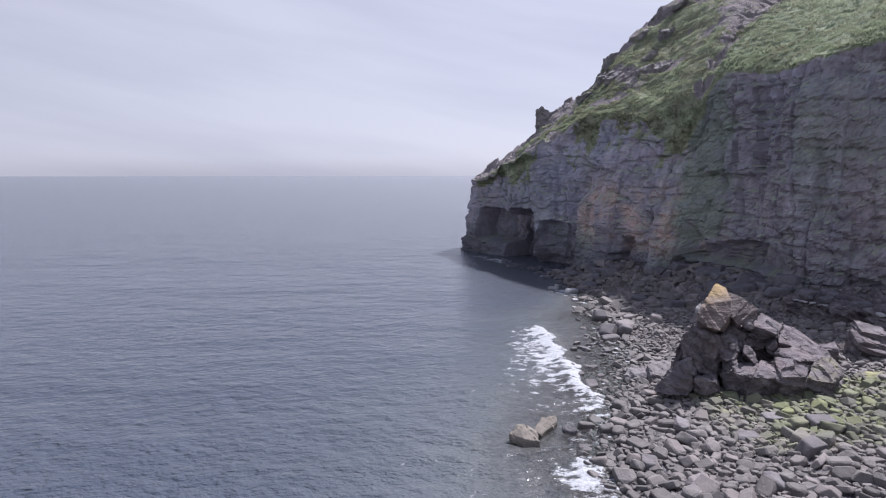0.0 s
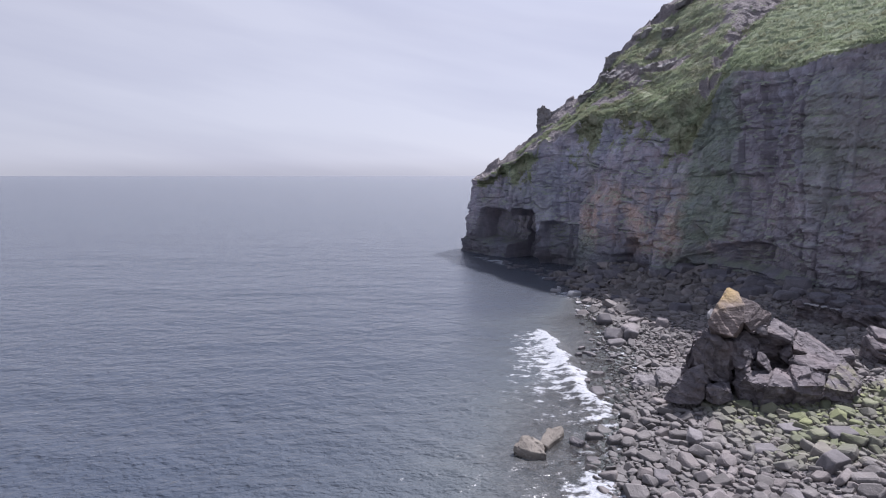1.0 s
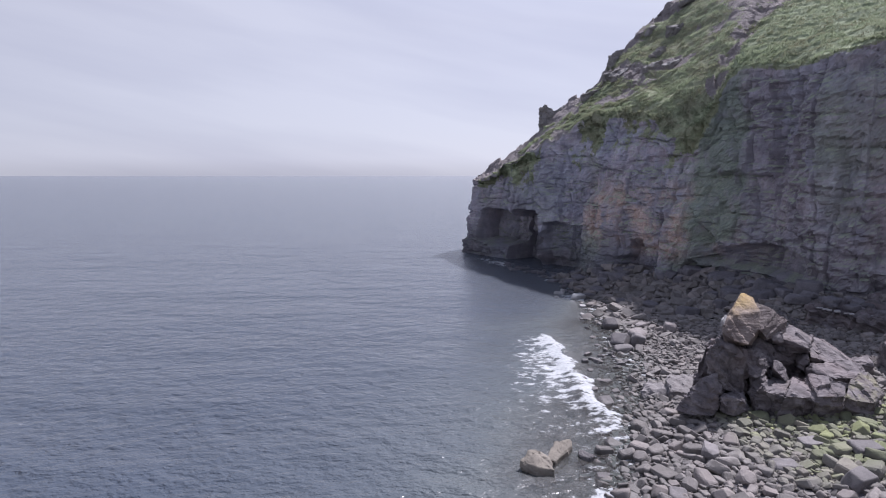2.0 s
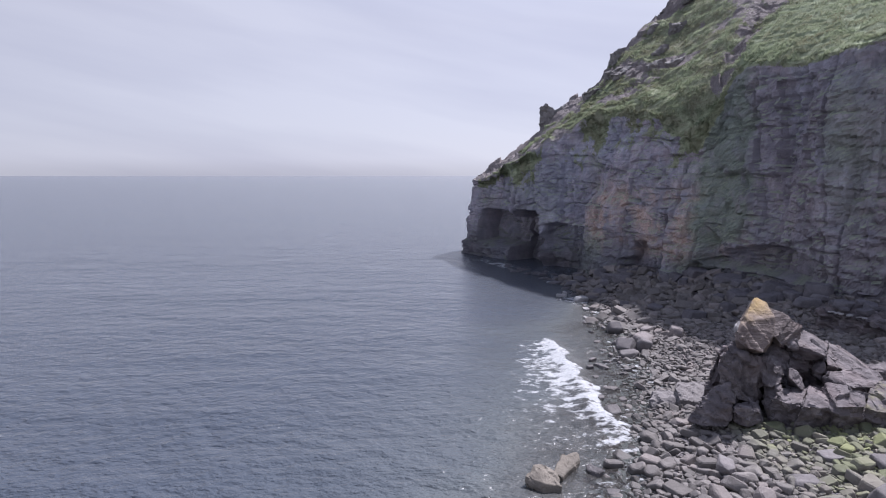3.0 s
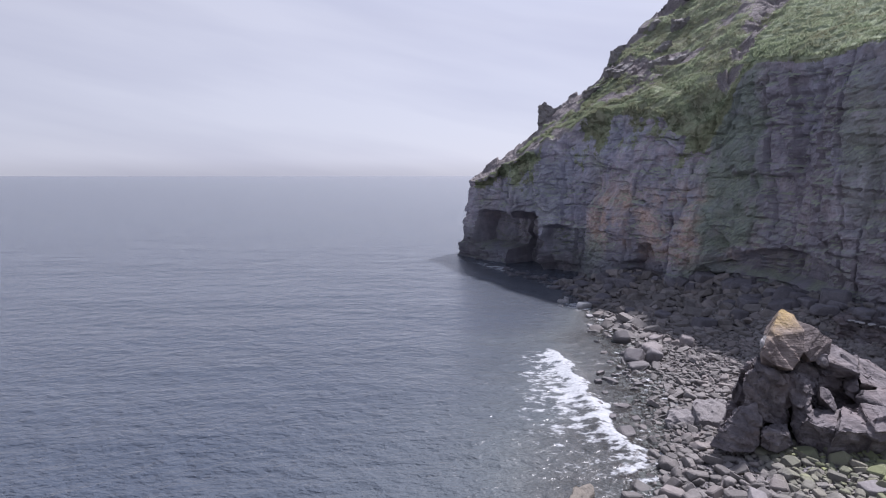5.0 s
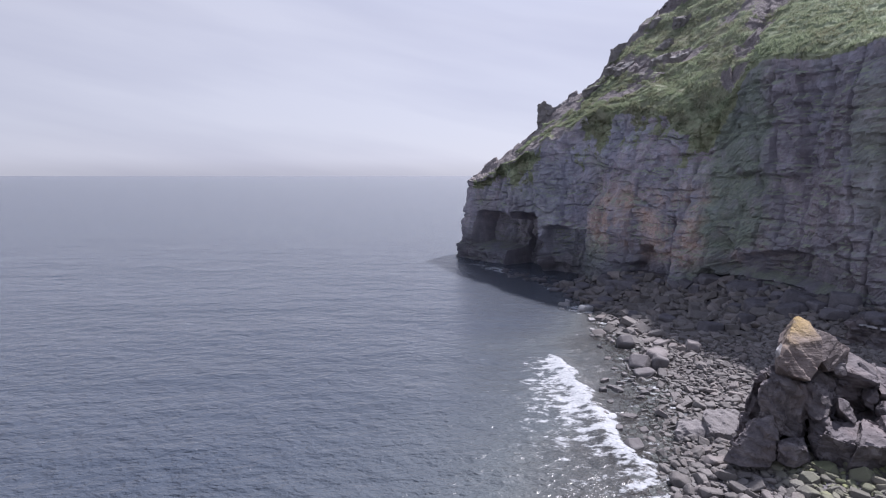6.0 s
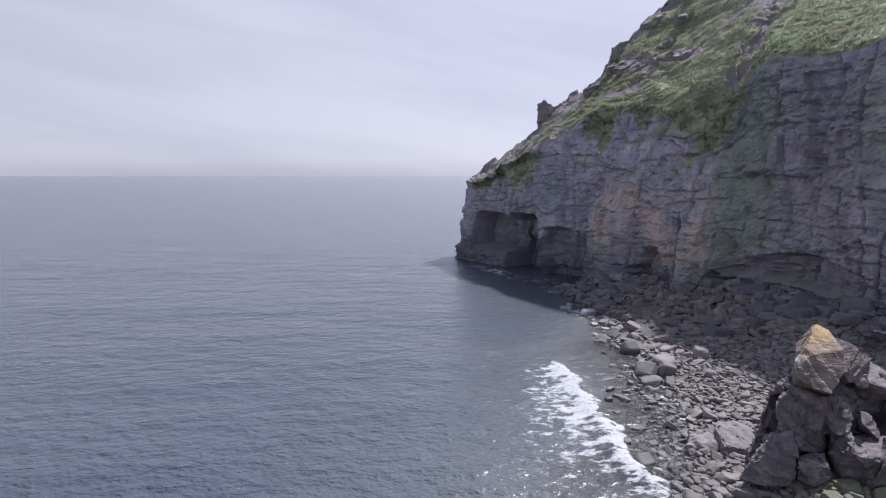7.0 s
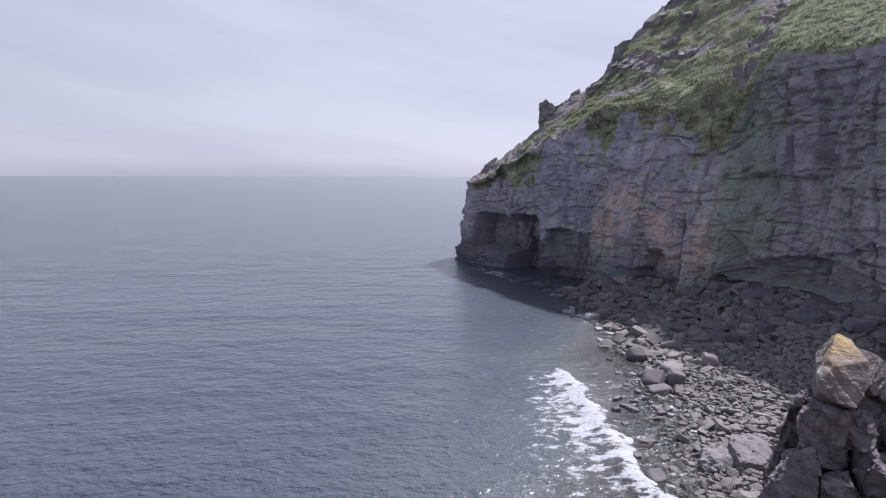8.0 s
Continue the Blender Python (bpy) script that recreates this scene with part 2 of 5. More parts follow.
    k.surface(colour, 0.92, n, 0.15)
    return k.m


def stone_material(name, dark, light, green=0.0, random_tint=True):
    """Weathered beach stone; green: how far algae covers the tops of the stones in the moist patch."""
    k = Kit(name)
    fine, mid = k.noise(9, 5, 0.65), k.noise(1.6, 4, 0.6)
    info = k.n.new("ShaderNodeObjectInfo")
    isl = k.pos.outputs["Random Per Island"]
    r = k.math("FRACT", k.math("ADD", info.outputs["Random"], isl))
    base = k.ramp(r, (0.0, dark), (0.45, tuple(0.5 * (a + b) for a, b in zip(dark, light))), (1.0, light))
    base = k.mix(k.ramp(mid, (0.35, 0.45), (0.6, 0.0)), base, tuple(0.55 * c for c in dark))
    base = k.mix(k.ramp(fine, (0.3, 0.4), (0.6, 0.0)), base, tuple(0.5 * c for c in dark))
    if random_tint:
        warm = k.math("GREATER_THAN", k.math("FRACT", k.math("MULTIPLY", r, 17.0)), 0.72)
        base = k.mix(k.math("MULTIPLY", warm, 0.25), base, (0.32, 0.27, 0.25))
    if green:
        x, y = k.xyz()["X"], k.xyz()["Y"]
        zone = k.math("MULTIPLY", k.band(k.math("ADD", x, k.math("MULTIPLY", k.noise(0.35, 3), 5.0)), 19.0, 22.5, 60, 70), k.band(k.math("ADD", y, k.math("MULTIPLY", k.noise(0.4, 3), 4.0)), 28.5, 31.0, 38, 41))
        zone = k.math("MULTIPLY", zone, k.ramp(k.math("FRACT", k.math("MULTIPLY", r, 7.0)), (0.0, 0.15), (0.8, 1.0)))
        top = k.ramp(k.upward(), (0.1, 0.25), (0.7, 1.0))
        alg = k.math("MULTIPLY", k.math("MULTIPLY", zone, top), green)
        base = k.mix(alg, base, k.ramp(k.math("FRACT", k.math("MULTIPLY", r, 5.0)), (0.0, (0.13, 0.14, 0.082)), (0.75, (0.17, 0.185, 0.09)), (1.0, (0.23, 0.247, 0.105))))
    wet = k.band(k.xyz()["Z"], -9, -5, 0.12, 0.42)
    base = k.mix(k.math("MULTIPLY", wet, 0.5), base, tuple(0.3 * c for c in dark))
    rough = k.math("SUBTRACT", 0.85, k.math("MULTIPLY", wet, 0.3))
    n = k.bump(mid, 0.5, 0.16)
    n = k.bump(fine, 0.7, 0.05, n)
    k.surface(base, rough, n, 0.3)
    return k.m


def crag_material():
    """Bedded grey sandstone of the big outcrop, with yellow lichen on its crown."""
    k = Kit("outcrop_rock")
    fine, mid, big = k.noise(7, 6, 0.65), k.noise(1.4, 5, 0.6), k.noise(0.4, 3)
    beds = k.noise(1.1, 5, 0.6, (0.5, 0.5, 5.0), (radians(22), radians(38), 0))
    base = k.ramp(mid, (0.28, (0.075, 0.066, 0.068)), (0.5, (0.132, 0.117, 0.12)), (0.74, (0.24, 0.217, 0.218)))
    base = k.mix(k.ramp(beds, (0.36, 0.6), (0.47, 0.0)), base, (0.095, 0.085, 0.092))
    base = k.mix(k.ramp(big, (0.5, 0.0), (0.66, 0.45)), base, (0.22, 0.18, 0.175))
    base = k.mix(k.math("MULTIPLY", k.attr("tan"), 0.55), base, k.ramp(mid, (0.3, (0.15, 0.112, 0.094)), (0.7, (0.27, 0.212, 0.172))))
    crown = k.math("MULTIPLY", k.attr("lichen"), k.ramp(k.noise(1.0, 6, 0.7), (0.36, 0.0), (0.58, 1.0)))
    base = k.mix(crown, base, k.ramp(fine, (0.3, (0.31, 0.22, 0.11)), (0.7, (0.46, 0.33, 0.12))))
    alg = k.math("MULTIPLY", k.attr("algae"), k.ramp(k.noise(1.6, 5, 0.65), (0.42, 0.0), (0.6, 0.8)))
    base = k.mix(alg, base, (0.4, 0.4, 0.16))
    n = k.bump(beds, 0.7, 0.22)
    n = k.bump(mid, 0.5, 0.2, n)
    n = k.bump(fine, 0.5, 0.05, n)
    k.surface(base, 0.88, n, 0.25)
    return k.m


def sand_material():
    k = Kit("dark_gravel")
    fine, mid = k.noise(14, 5, 0.7), k.noise(2.2, 5, 0.65)
    vor = k.voronoi(5.5)
    base = k.ramp(vor, (0.0, (0.26, 0.245, 0.25)), (0.6, (0.12, 0.11, 0.115)))
    base = k.mix(k.ramp(mid, (0.4, 0.5), (0.6, 0.0)), base, (0.05, 0.045, 0.045))
    n = k.bump(vor, 0.8, -0.12)
    n = k.bump(fine, 0.5, 0.03, n)
    k.surface(base, 0.85, n)
    return k.m


def water_material():
    k = Kit("sea_water")
    shallow, foam = k.attr("shallow"), k.attr("foam")
    swell = k.noise(0.13, 2, 0.5, (0.6, 1.3, 1), (0, 0, radians(8)))
    chop = k.noise(0.95, 4, 0.6, (0.8, 1.2, 1), (0, 0, radians(-17)))
    rip = k.noise(3.0, 3, 0.55, (0.85, 1.15, 1), (0, 0, radians(19)))
    roll = k.noise(0.38, 3, 0.55, (0.75, 1.25, 1), (0, 0, radians(-22)))
    far = k.noise(0.045, 3, 0.6, (0.5, 1.3, 1), (0, 0, radians(-8)))
    n = k.bump(roll, 0.5, 0.4, k.bump(swell, 0.35, 0.6, k.bump(far, 0.5, 1.4)))
    n = k.bump(chop, 1.0, 0.23, n)
    n = k.bump(rip, 0.8, 0.022, n)
    steep = k.bump(rip, 1.0, 0.2, k.bump(chop, 1.0, 0.45, k.bump(roll, 1.0, 0.75)))
    deep = k.ramp(k.noise(0.035, 6, 0.65, (0.3, 2.2, 1)), (0.3, (0.048, 0.06, 0.08)), (0.7, (0.059, 0.072, 0.094)))
    bed = k.ramp(k.noise(0.9, 5, 0.7), (0.38, (0.07, 0.06, 0.055)), (0.62, (0.18, 0.16, 0.146)))
    colour = k.mix(k.ramp(shallow, (0.02, 0.0), (0.3, 0.6)), deep, (0.125, 0.138, 0.128))
    colour = k.mix(k.ramp(shallow, (0.25, 0.0), (0.7, 1.0)), colour, bed)
    depths = k.n.new("ShaderNodeBsdfDiffuse")
    k.put(depths.inputs["Color"], colour)
    k.l.new(steep, depths.inputs["Normal"])
    gloss = k.n.new("ShaderNodeBsdfGlossy")
    gloss.inputs["Roughness"].default_value = 0.25
    k.l.new(n, gloss.inputs["Normal"])
    fres = k.n.new("ShaderNodeFresnel")
    fres.inputs["IOR"].default_value = 1.58
    k.l.new(n, fres.inputs["Normal"])
    body = k.n.new("ShaderNodeMixShader")
    # a rough sea never mirrors the whole of the low sky
    k.put(body.inputs[0], k.math("MINIMUM", fres.outputs[0], 0.635))
    k.l.new(depths.outputs[0], body.inputs[1])
    k.l.new(gloss.outputs[0], body.inputs[2])
    # the last hand's depth at the edge lets the stones show through
    clear = k.n.new("ShaderNodeBsdfTransparent")
    clear.inputs["Color"].default_value = (0.72, 0.8, 0.8, 1)
    edge = k.n.new("ShaderNodeMixShader")
    k.put(edge.inputs[0], k.math("MULTIPLY", k.attr("edge"), 0.82))
    k.l.new(body.outputs[0], edge.inputs[1])
    k.l.new(clear.outputs[0], edge.inputs[2])
    # foam: torn lace that closes into white where the wave breaks
    lace = k.noise(1.0, 8, 0.72, (0.8, 1.2, 1), (0, 0, radians(12)))
    cover = k.math("ADD", foam, k.math("MULTIPLY", k.math("SUBTRACT", lace, 0.53), 3.4))
    white = k.n.new("ShaderNodeBsdfPrincipled")
    k.put(white.inputs["Base Color"], k.ramp(k.noise(4, 4), (0.3, (0.29, 0.305, 0.32)), (0.7, (0.48, 0.49, 0.495))))
    white.inputs["Roughness"].default_value = 0.8
    k.l.new(k.bump(lace, 0.8, 0.25), white.inputs["Normal"])
    all_ = k.n.new("ShaderNodeMixShader")
    k.put(all_.inputs[0], k.ramp(cover, (0.46, 0.0), (0.78, 1.0)))
    k.l.new(edge.outputs[0], all_.inputs[1])
    k.l.new(white.outputs[0], all_.inputs[2])
    k.l.new(all_.outputs[0], k.out.inputs["Surface"])
    return k.m


def turf_material():
    k = Kit("tussock_grass")
    r = k.pos.outputs["Random Per Island"]
    green = k.ramp(r, (0.0, (0.235, 0.28, 0.175)), (0.5, (0.275, 0.32, 0.205)), (1.0, (0.325, 0.37, 0.25)))
    dry = k.ramp(k.noise(0.3, 7, 0.72), (0.42, 0.0), (0.6, 0.75))
    colour = k.mix(dry, green, (0.2, 0.19, 0.13))
    lit, thin, both = k.n.new("ShaderNodeBsdfDiffuse"), k.n.new("ShaderNodeBsdfTranslucent"), k.n.new("ShaderNodeMixShader")
    k.put(lit.inputs["Color"], colour)
    k.put(thin.inputs["Color"], colour)
    both.inputs[0].default_value = 0.55
    k.l.new(lit.outputs[0], both.inputs[1])
    k.l.new(thin.outputs[0], both.inputs[2])
    k.l.new(both.outputs[0], k.out.inputs["Surface"])
    return k.m


TURF = turf_material()
CLIFF = cliff_material()
STONE = stone_material("grey_beach_stone", (0.142, 0.13, 0.122), (0.242, 0.222, 0.208), green=0.9)
BOULDER = stone_material("weathered_boulder", (0.15, 0.138, 0.138), (0.23, 0.213, 0.21))
# boulder stone with the cliff's shade put into its darker, bluer colour
SHADED_ROCK = stone_material("shaded_fallen_rock", (0.115, 0.108, 0.118), (0.185, 0.175, 0.188), random_tint=False)
TAN = stone_material("tan_sea_rock", (0.19, 0.168, 0.14), (0.285, 0.254, 0.212), random_tint=False)
CRAG = crag_material()
PALE = stone_material("pale_stone", (0.38, 0.37, 0.37), (0.5, 0.49, 0.48))
KNOB = stone_material("weathered_knob", (0.19, 0.178, 0.17), (0.29, 0.272, 0.26), random_tint=False)
SAND = sand_material()
WATER = water_material()

# ---------------------------------------------------------------- plan
SHORE = np.array([(4, -60), (7.5, -20), (10.2, 8), (9.9, 22), (8.9, 29), (10.7, 35), (13.0, 40), (14.4, 44), (16.0, 48.5), (17.4, 55), (17.9, 62), (18.0, 69), (18.6, 75), (18.4, 83), (16.6, 93), (12.5, 104), (8, 114), (3.6, 122.5), (8, 140), (60, 190), (200, 330)], float)
# cliff columns: foot x, y, z; brow x, y, z; ridge x, y, z
COLUMNS = np.array([
    (62, 176, -1, 66, 168, 24, 72, 126, 62),
    (32, 156, -1, 36, 149, 19, 46, 127, 47),
    (13, 138, -1, 16, 134, 15, 22, 127, 26),
    (5.5, 128, -1, 7.6, 127, 14, 8.5, 126, 15.6),
    (2.9, 122.0, -1, 5.0, 123.0, 14.6, 6.2, 124, 15.4),
    (6.8, 115.5, -1, 8.6, 117.5, 16, 10, 124, 18),
    (11.3, 108, -1, 12.8, 110.2, 18.5, 15.6, 124, 21.8),
    (17.2, 101, -1, 18.8, 104.0, 21.5, 22.5, 124, 28.6),
    (22.8, 92, -1, 25.0, 96, 25.0, 31, 124, 34.5),
    (26.6, 84.5, -1, 29.3, 88, 25.2, 37, 124, 42.8),
    (31.2, 79.5, -1, 32.8, 82.5, 21.0, 47, 124, 51.8),
    (35.2, 74.2, -1, 37.4, 78.2, 29.6, 60, 122, 56),
    (36.9, 68.7, -1, 38.6, 71.8, 28.6, 74, 118, 56),
    (37.6, 63.7, -1, 39.1, 66.8, 27.9, 86, 108, 57),
    (38.2, 59.5, -1, 40.3, 62.5, 28.2, 94, 92, 57),
    (40.5, 56.5, -1, 43.5, 61.5, 29.4, 98, 88, 57),
    (47, 54.5, -1, 50, 60.5, 31, 104, 84, 57),
    (58, 52, -1, 61, 58, 33, 112, 78, 58),
    (76, 44, -1, 80, 48, 33, 122, 64, 58),
    (90, 20, -1, 95, 22, 33, 132, 30, 58),
    (96, -30, -1, 102, -28, 33, 136, -20, 58),
    (100, -70, -1, 106, -70, 33, 142, -66, 58),
], float)


def shore_distance(x, y):
    """Signed distance from the waterline, positive on land."""
    best = np.full(x.shape, 1e9)
    sign = np.ones(x.shape)
    for (ax, ay), (bx, by) in zip(SHORE[:-1], SHORE[1:]):
        dx, dy = bx - ax, by - ay
        t = np.clip(((x - ax) * dx + (y - ay) * dy) / (dx * dx + dy * dy), 0, 1)
        d = np.hypot(x - ax - t * dx, y - ay - t * dy)
        side = np.where(dx * (y - ay) - dy * (x - ax) < 0, 1.0, -1.0)
        near = d < best
        best, sign = np.where(near, d, best), np.where(near, side, sign)
    return best * sign


def cliff_line(y):
    """x of the cliff's foot at a given y."""
    rows = COLUMNS[4:]
    return np.interp(y, rows[::-1, 1], rows[::-1, 0])


def ground_height(x, y):
    d = shore_distance(x, y)
    land = 0.1 * d - 0.16
    land = np.minimum(land, 7.0) - 2.6 * smoothstep(90, 102, y)
    sea = -0.16 - 0.085 * (1 + 2.5 * smoothstep(60, 78, y)) * np.minimum(-d, 60) - 0.02 * np.clip(-d - 60, 0, 500)
    p = np.stack([x * 0.3, y * 0.3, x * 0], -1).reshape(-1, 3)
    # fallen rock banked against the foot of the cliff
    gap = cliff_line(y) - x
    talus = 1.9 * np.clip(1 - gap / 9.0, 0, 1) ** 1.4 * smoothstep(2, 9, d) * smoothstep(0, 40, y)
    land = land + np.where(gap > -4, talus, 1.9 * smoothstep(2, 9, d))
    return np.where(d > 0, land, sea) + 0.14 * fbm(p, 3, 5).reshape(x.shape) * (d > -40)


def spread(lo, hi, step, far, growth=1.25):
    """Grid lines, even between lo and hi and ever wider out to the far distance."""
    core = list(np.arange(lo, hi + step / 2, step))
    w = step
    a, b = core[0], core[-1]
    head, tail = [], []
    while a > -far:
        w *= growth
        a -= w
        head.append(a)
    w = step
    while b < far:
        w *= growth
        b += w
        tail.append(b)
    return np.array(head[::-1] + core + tail)


# ---------------------------------------------------------------- ground, sea
def build_ground():
    xs, ys = spread(-10, 75, 0.8, 9000), spread(0, 130, 0.8, 9000)
    X, Y = np.meshgrid(xs, ys)
    Z = ground_height(X, Y)
    ob = new("ground", grid_mesh("ground", np.stack([X, Y, Z], -1)))
    ob.data.materials.append(SAND)
    return tagged(ob, "dark wet gravel beach sloping under the grey sea", "ground", kind="structure")


FOAM_FRONT = np.array([(10.6, 59.5), (11.0, 52), (11.1, 47), (10.8, 44), (10.7, 40.5), (11.6, 37.5), (10.2, 35)])


def foam_cover(x, y):
    """How much broken white water lies at a place."""
    fx = np.interp(y, FOAM_FRONT[::-1, 1], FOAM_FRONT[::-1, 0])
    wob = 1.3 * fbm(np.stack([x * 0.1, y * 0.45, x * 0], -1).reshape(-1, 3), 3, 31).reshape(x.shape)
    back = fx - x + wob
    along = smoothstep(33.5, 36, y) * (1 - smoothstep(56, 60, y))
    width = np.interp(y, [33, 37, 41, 48, 55, 60], [3.4, 4.6, 5.4, 5.2, 3.8, 1.2])
    thin = 1 - smoothstep(40, 46, y)
    rel = back / width
    body = 1.08 - 0.42 * smoothstep(0.1, 0.5, rel)
    torn = 0.92 - 0.42 * smoothstep(0.06, 0.35, rel) - 0.12 * smoothstep(0.4, 1.0, rel)
    f = along * smoothstep(-0.15, 0.15, back) * (body + (torn - body) * thin) * (1 - 0.35 * smoothstep(0.55, 1.0, rel) * (1 - thin)) * (1 - smoothstep(0.85, 1.55, rel))
    d = shore_distance(x, y)
    patch = fbm(np.stack([x * 0.25, y * 0.25, x * 0], -1).reshape(-1, 3), 3, 44).reshape(x.shape)
    fringe = smoothstep(-5.0, -0.8, d) * (0.32 + 0.35 * patch) * smoothstep(14, 20, y) * (1 - smoothstep(95, 110, y))
    near = 0.72 * np.exp(-(((x - 7.7) / 1.7) ** 4 + ((y - 25.8) / 3.4) ** 4)) * (0.9 + 0.7 * patch) + 0.25 * np.exp(-(((x - 8.3) / 0.9) ** 2 + ((y - 27.3) / 1.6) ** 2)) + 0.3 * np.exp(-(((x - 9.0) / 0.9) ** 2 + ((y - 24.0) / 1.7) ** 2)) + 0.15 * np.exp(-(((x - 8.0) / 1.4) ** 2 + ((y - 24.5) / 2.5) ** 2))
    cliffwash = 0.95 * np.exp(-((d + 1.6) / 2.2) ** 2) * smoothstep(64, 70, y) * (1 - smoothstep(108, 118, y)) * smoothstep(-0.2, 0.5, patch)
    return np.clip(np.maximum.reduce([f, fringe, near, cliffwash]), 0, 1)


def build_sea():
    xs, ys = spread(-46, 22, 0.3, 9000, 1.05), spread(14, 120, 0.24, 9000, 1.05)
    X, Y = np.meshgrid(xs, ys)
    P = np.stack([X * 0.12, Y * 0.3, X * 0], -1).reshape(-1, 3)
    near = 1 - smoothstep(120, 400, np.hypot(X, Y))
    d = shore_distance(X, Y)
    calm = 0.35 + 0.65 * smoothstep(0, 14, -d)
    Z = (0.06 * fbm(P, 2, 3) + 0.025 * vnoise(P * 2.3 + 5, 8) + 0.018 * vnoise(P * np.array([8.0, 4.4, 1]) + 9, 12)).reshape(X.shape) * near * calm
    foam = foam_cover(X, Y)
    fx = np.interp(Y, FOAM_FRONT[::-1, 1], FOAM_FRONT[::-1, 0])
    hump = np.exp(-(((fx - X - 0.6) / 0.9) ** 2)) * smoothstep(34, 40, Y) * (1 - smoothstep(54, 60, Y))
    Z = Z + 0.3 * hump + 0.06 * foam * fbm(np.stack([X, Y, X * 0], -1).reshape(-1, 3) * 1.7, 3, 77).reshape(X.shape)
    depth = -ground_height(X, Y)
    off_cliff = 1 - smoothstep(72, 92, Y)
    shallow = np.exp(-np.clip(depth, 0, 50) / 0.6) * off_cliff
    edge = (1 - smoothstep(0.1, 0.85, depth)) * off_cliff
    ob = new("water", grid_mesh("water", np.stack([X, Y, Z], -1), {"foam": foam, "shallow": shallow, "edge": edge}))
    ob.data.materials.append(WATER)
    return tagged(ob, "rippled grey-blue sea with a white breaking wave", "sea", kind="structure")


# ---------------------------------------------------------------- headland
def build_tussocks(spots):
    """Grass tussocks over the slope: each a fan of short blades."""
    pick = np.random.default_rng(5)
    n, blades = 60000, 4
    at = spots[pick.integers(0, len(spots), n)] + pick.normal(0, 0.16, (n, 3)) * (1, 1, 0)
    ang = pick.uniform(0, 6.283, (n, blades))
    high = pick.uniform(0.1, 0.26, (n, 1)) * pick.uniform(0.7, 1.1, (n, blades))
    wide = pick.uniform(0.03, 0.07, (n, blades))
    c, q = np.cos(ang), np.sin(ang)
    root = at[:, None, :] - (0, 0, 0.06)
    tip = root + np.stack([c * high * 0.8, q * high * 0.8, high + 0.05], -1)
    left = root + np.stack([-q * wide, c * wide, c * 0], -1)
    right = root + np.stack([q * wide, -c * wide, c * 0], -1)
    verts = np.stack([left, right, tip], 2).reshape(-1, 3)
    me = bpy.data.meshes.new("grass")
    me.from_pydata(verts.tolist(), [], np.arange(len(verts)).reshape(-1, 3).tolist())
    me.materials.append(TURF)
    ob = new("grass", me)
    return tagged(ob, "short green and straw-coloured grass tussocks on the slope", "grass", kind="stuff")


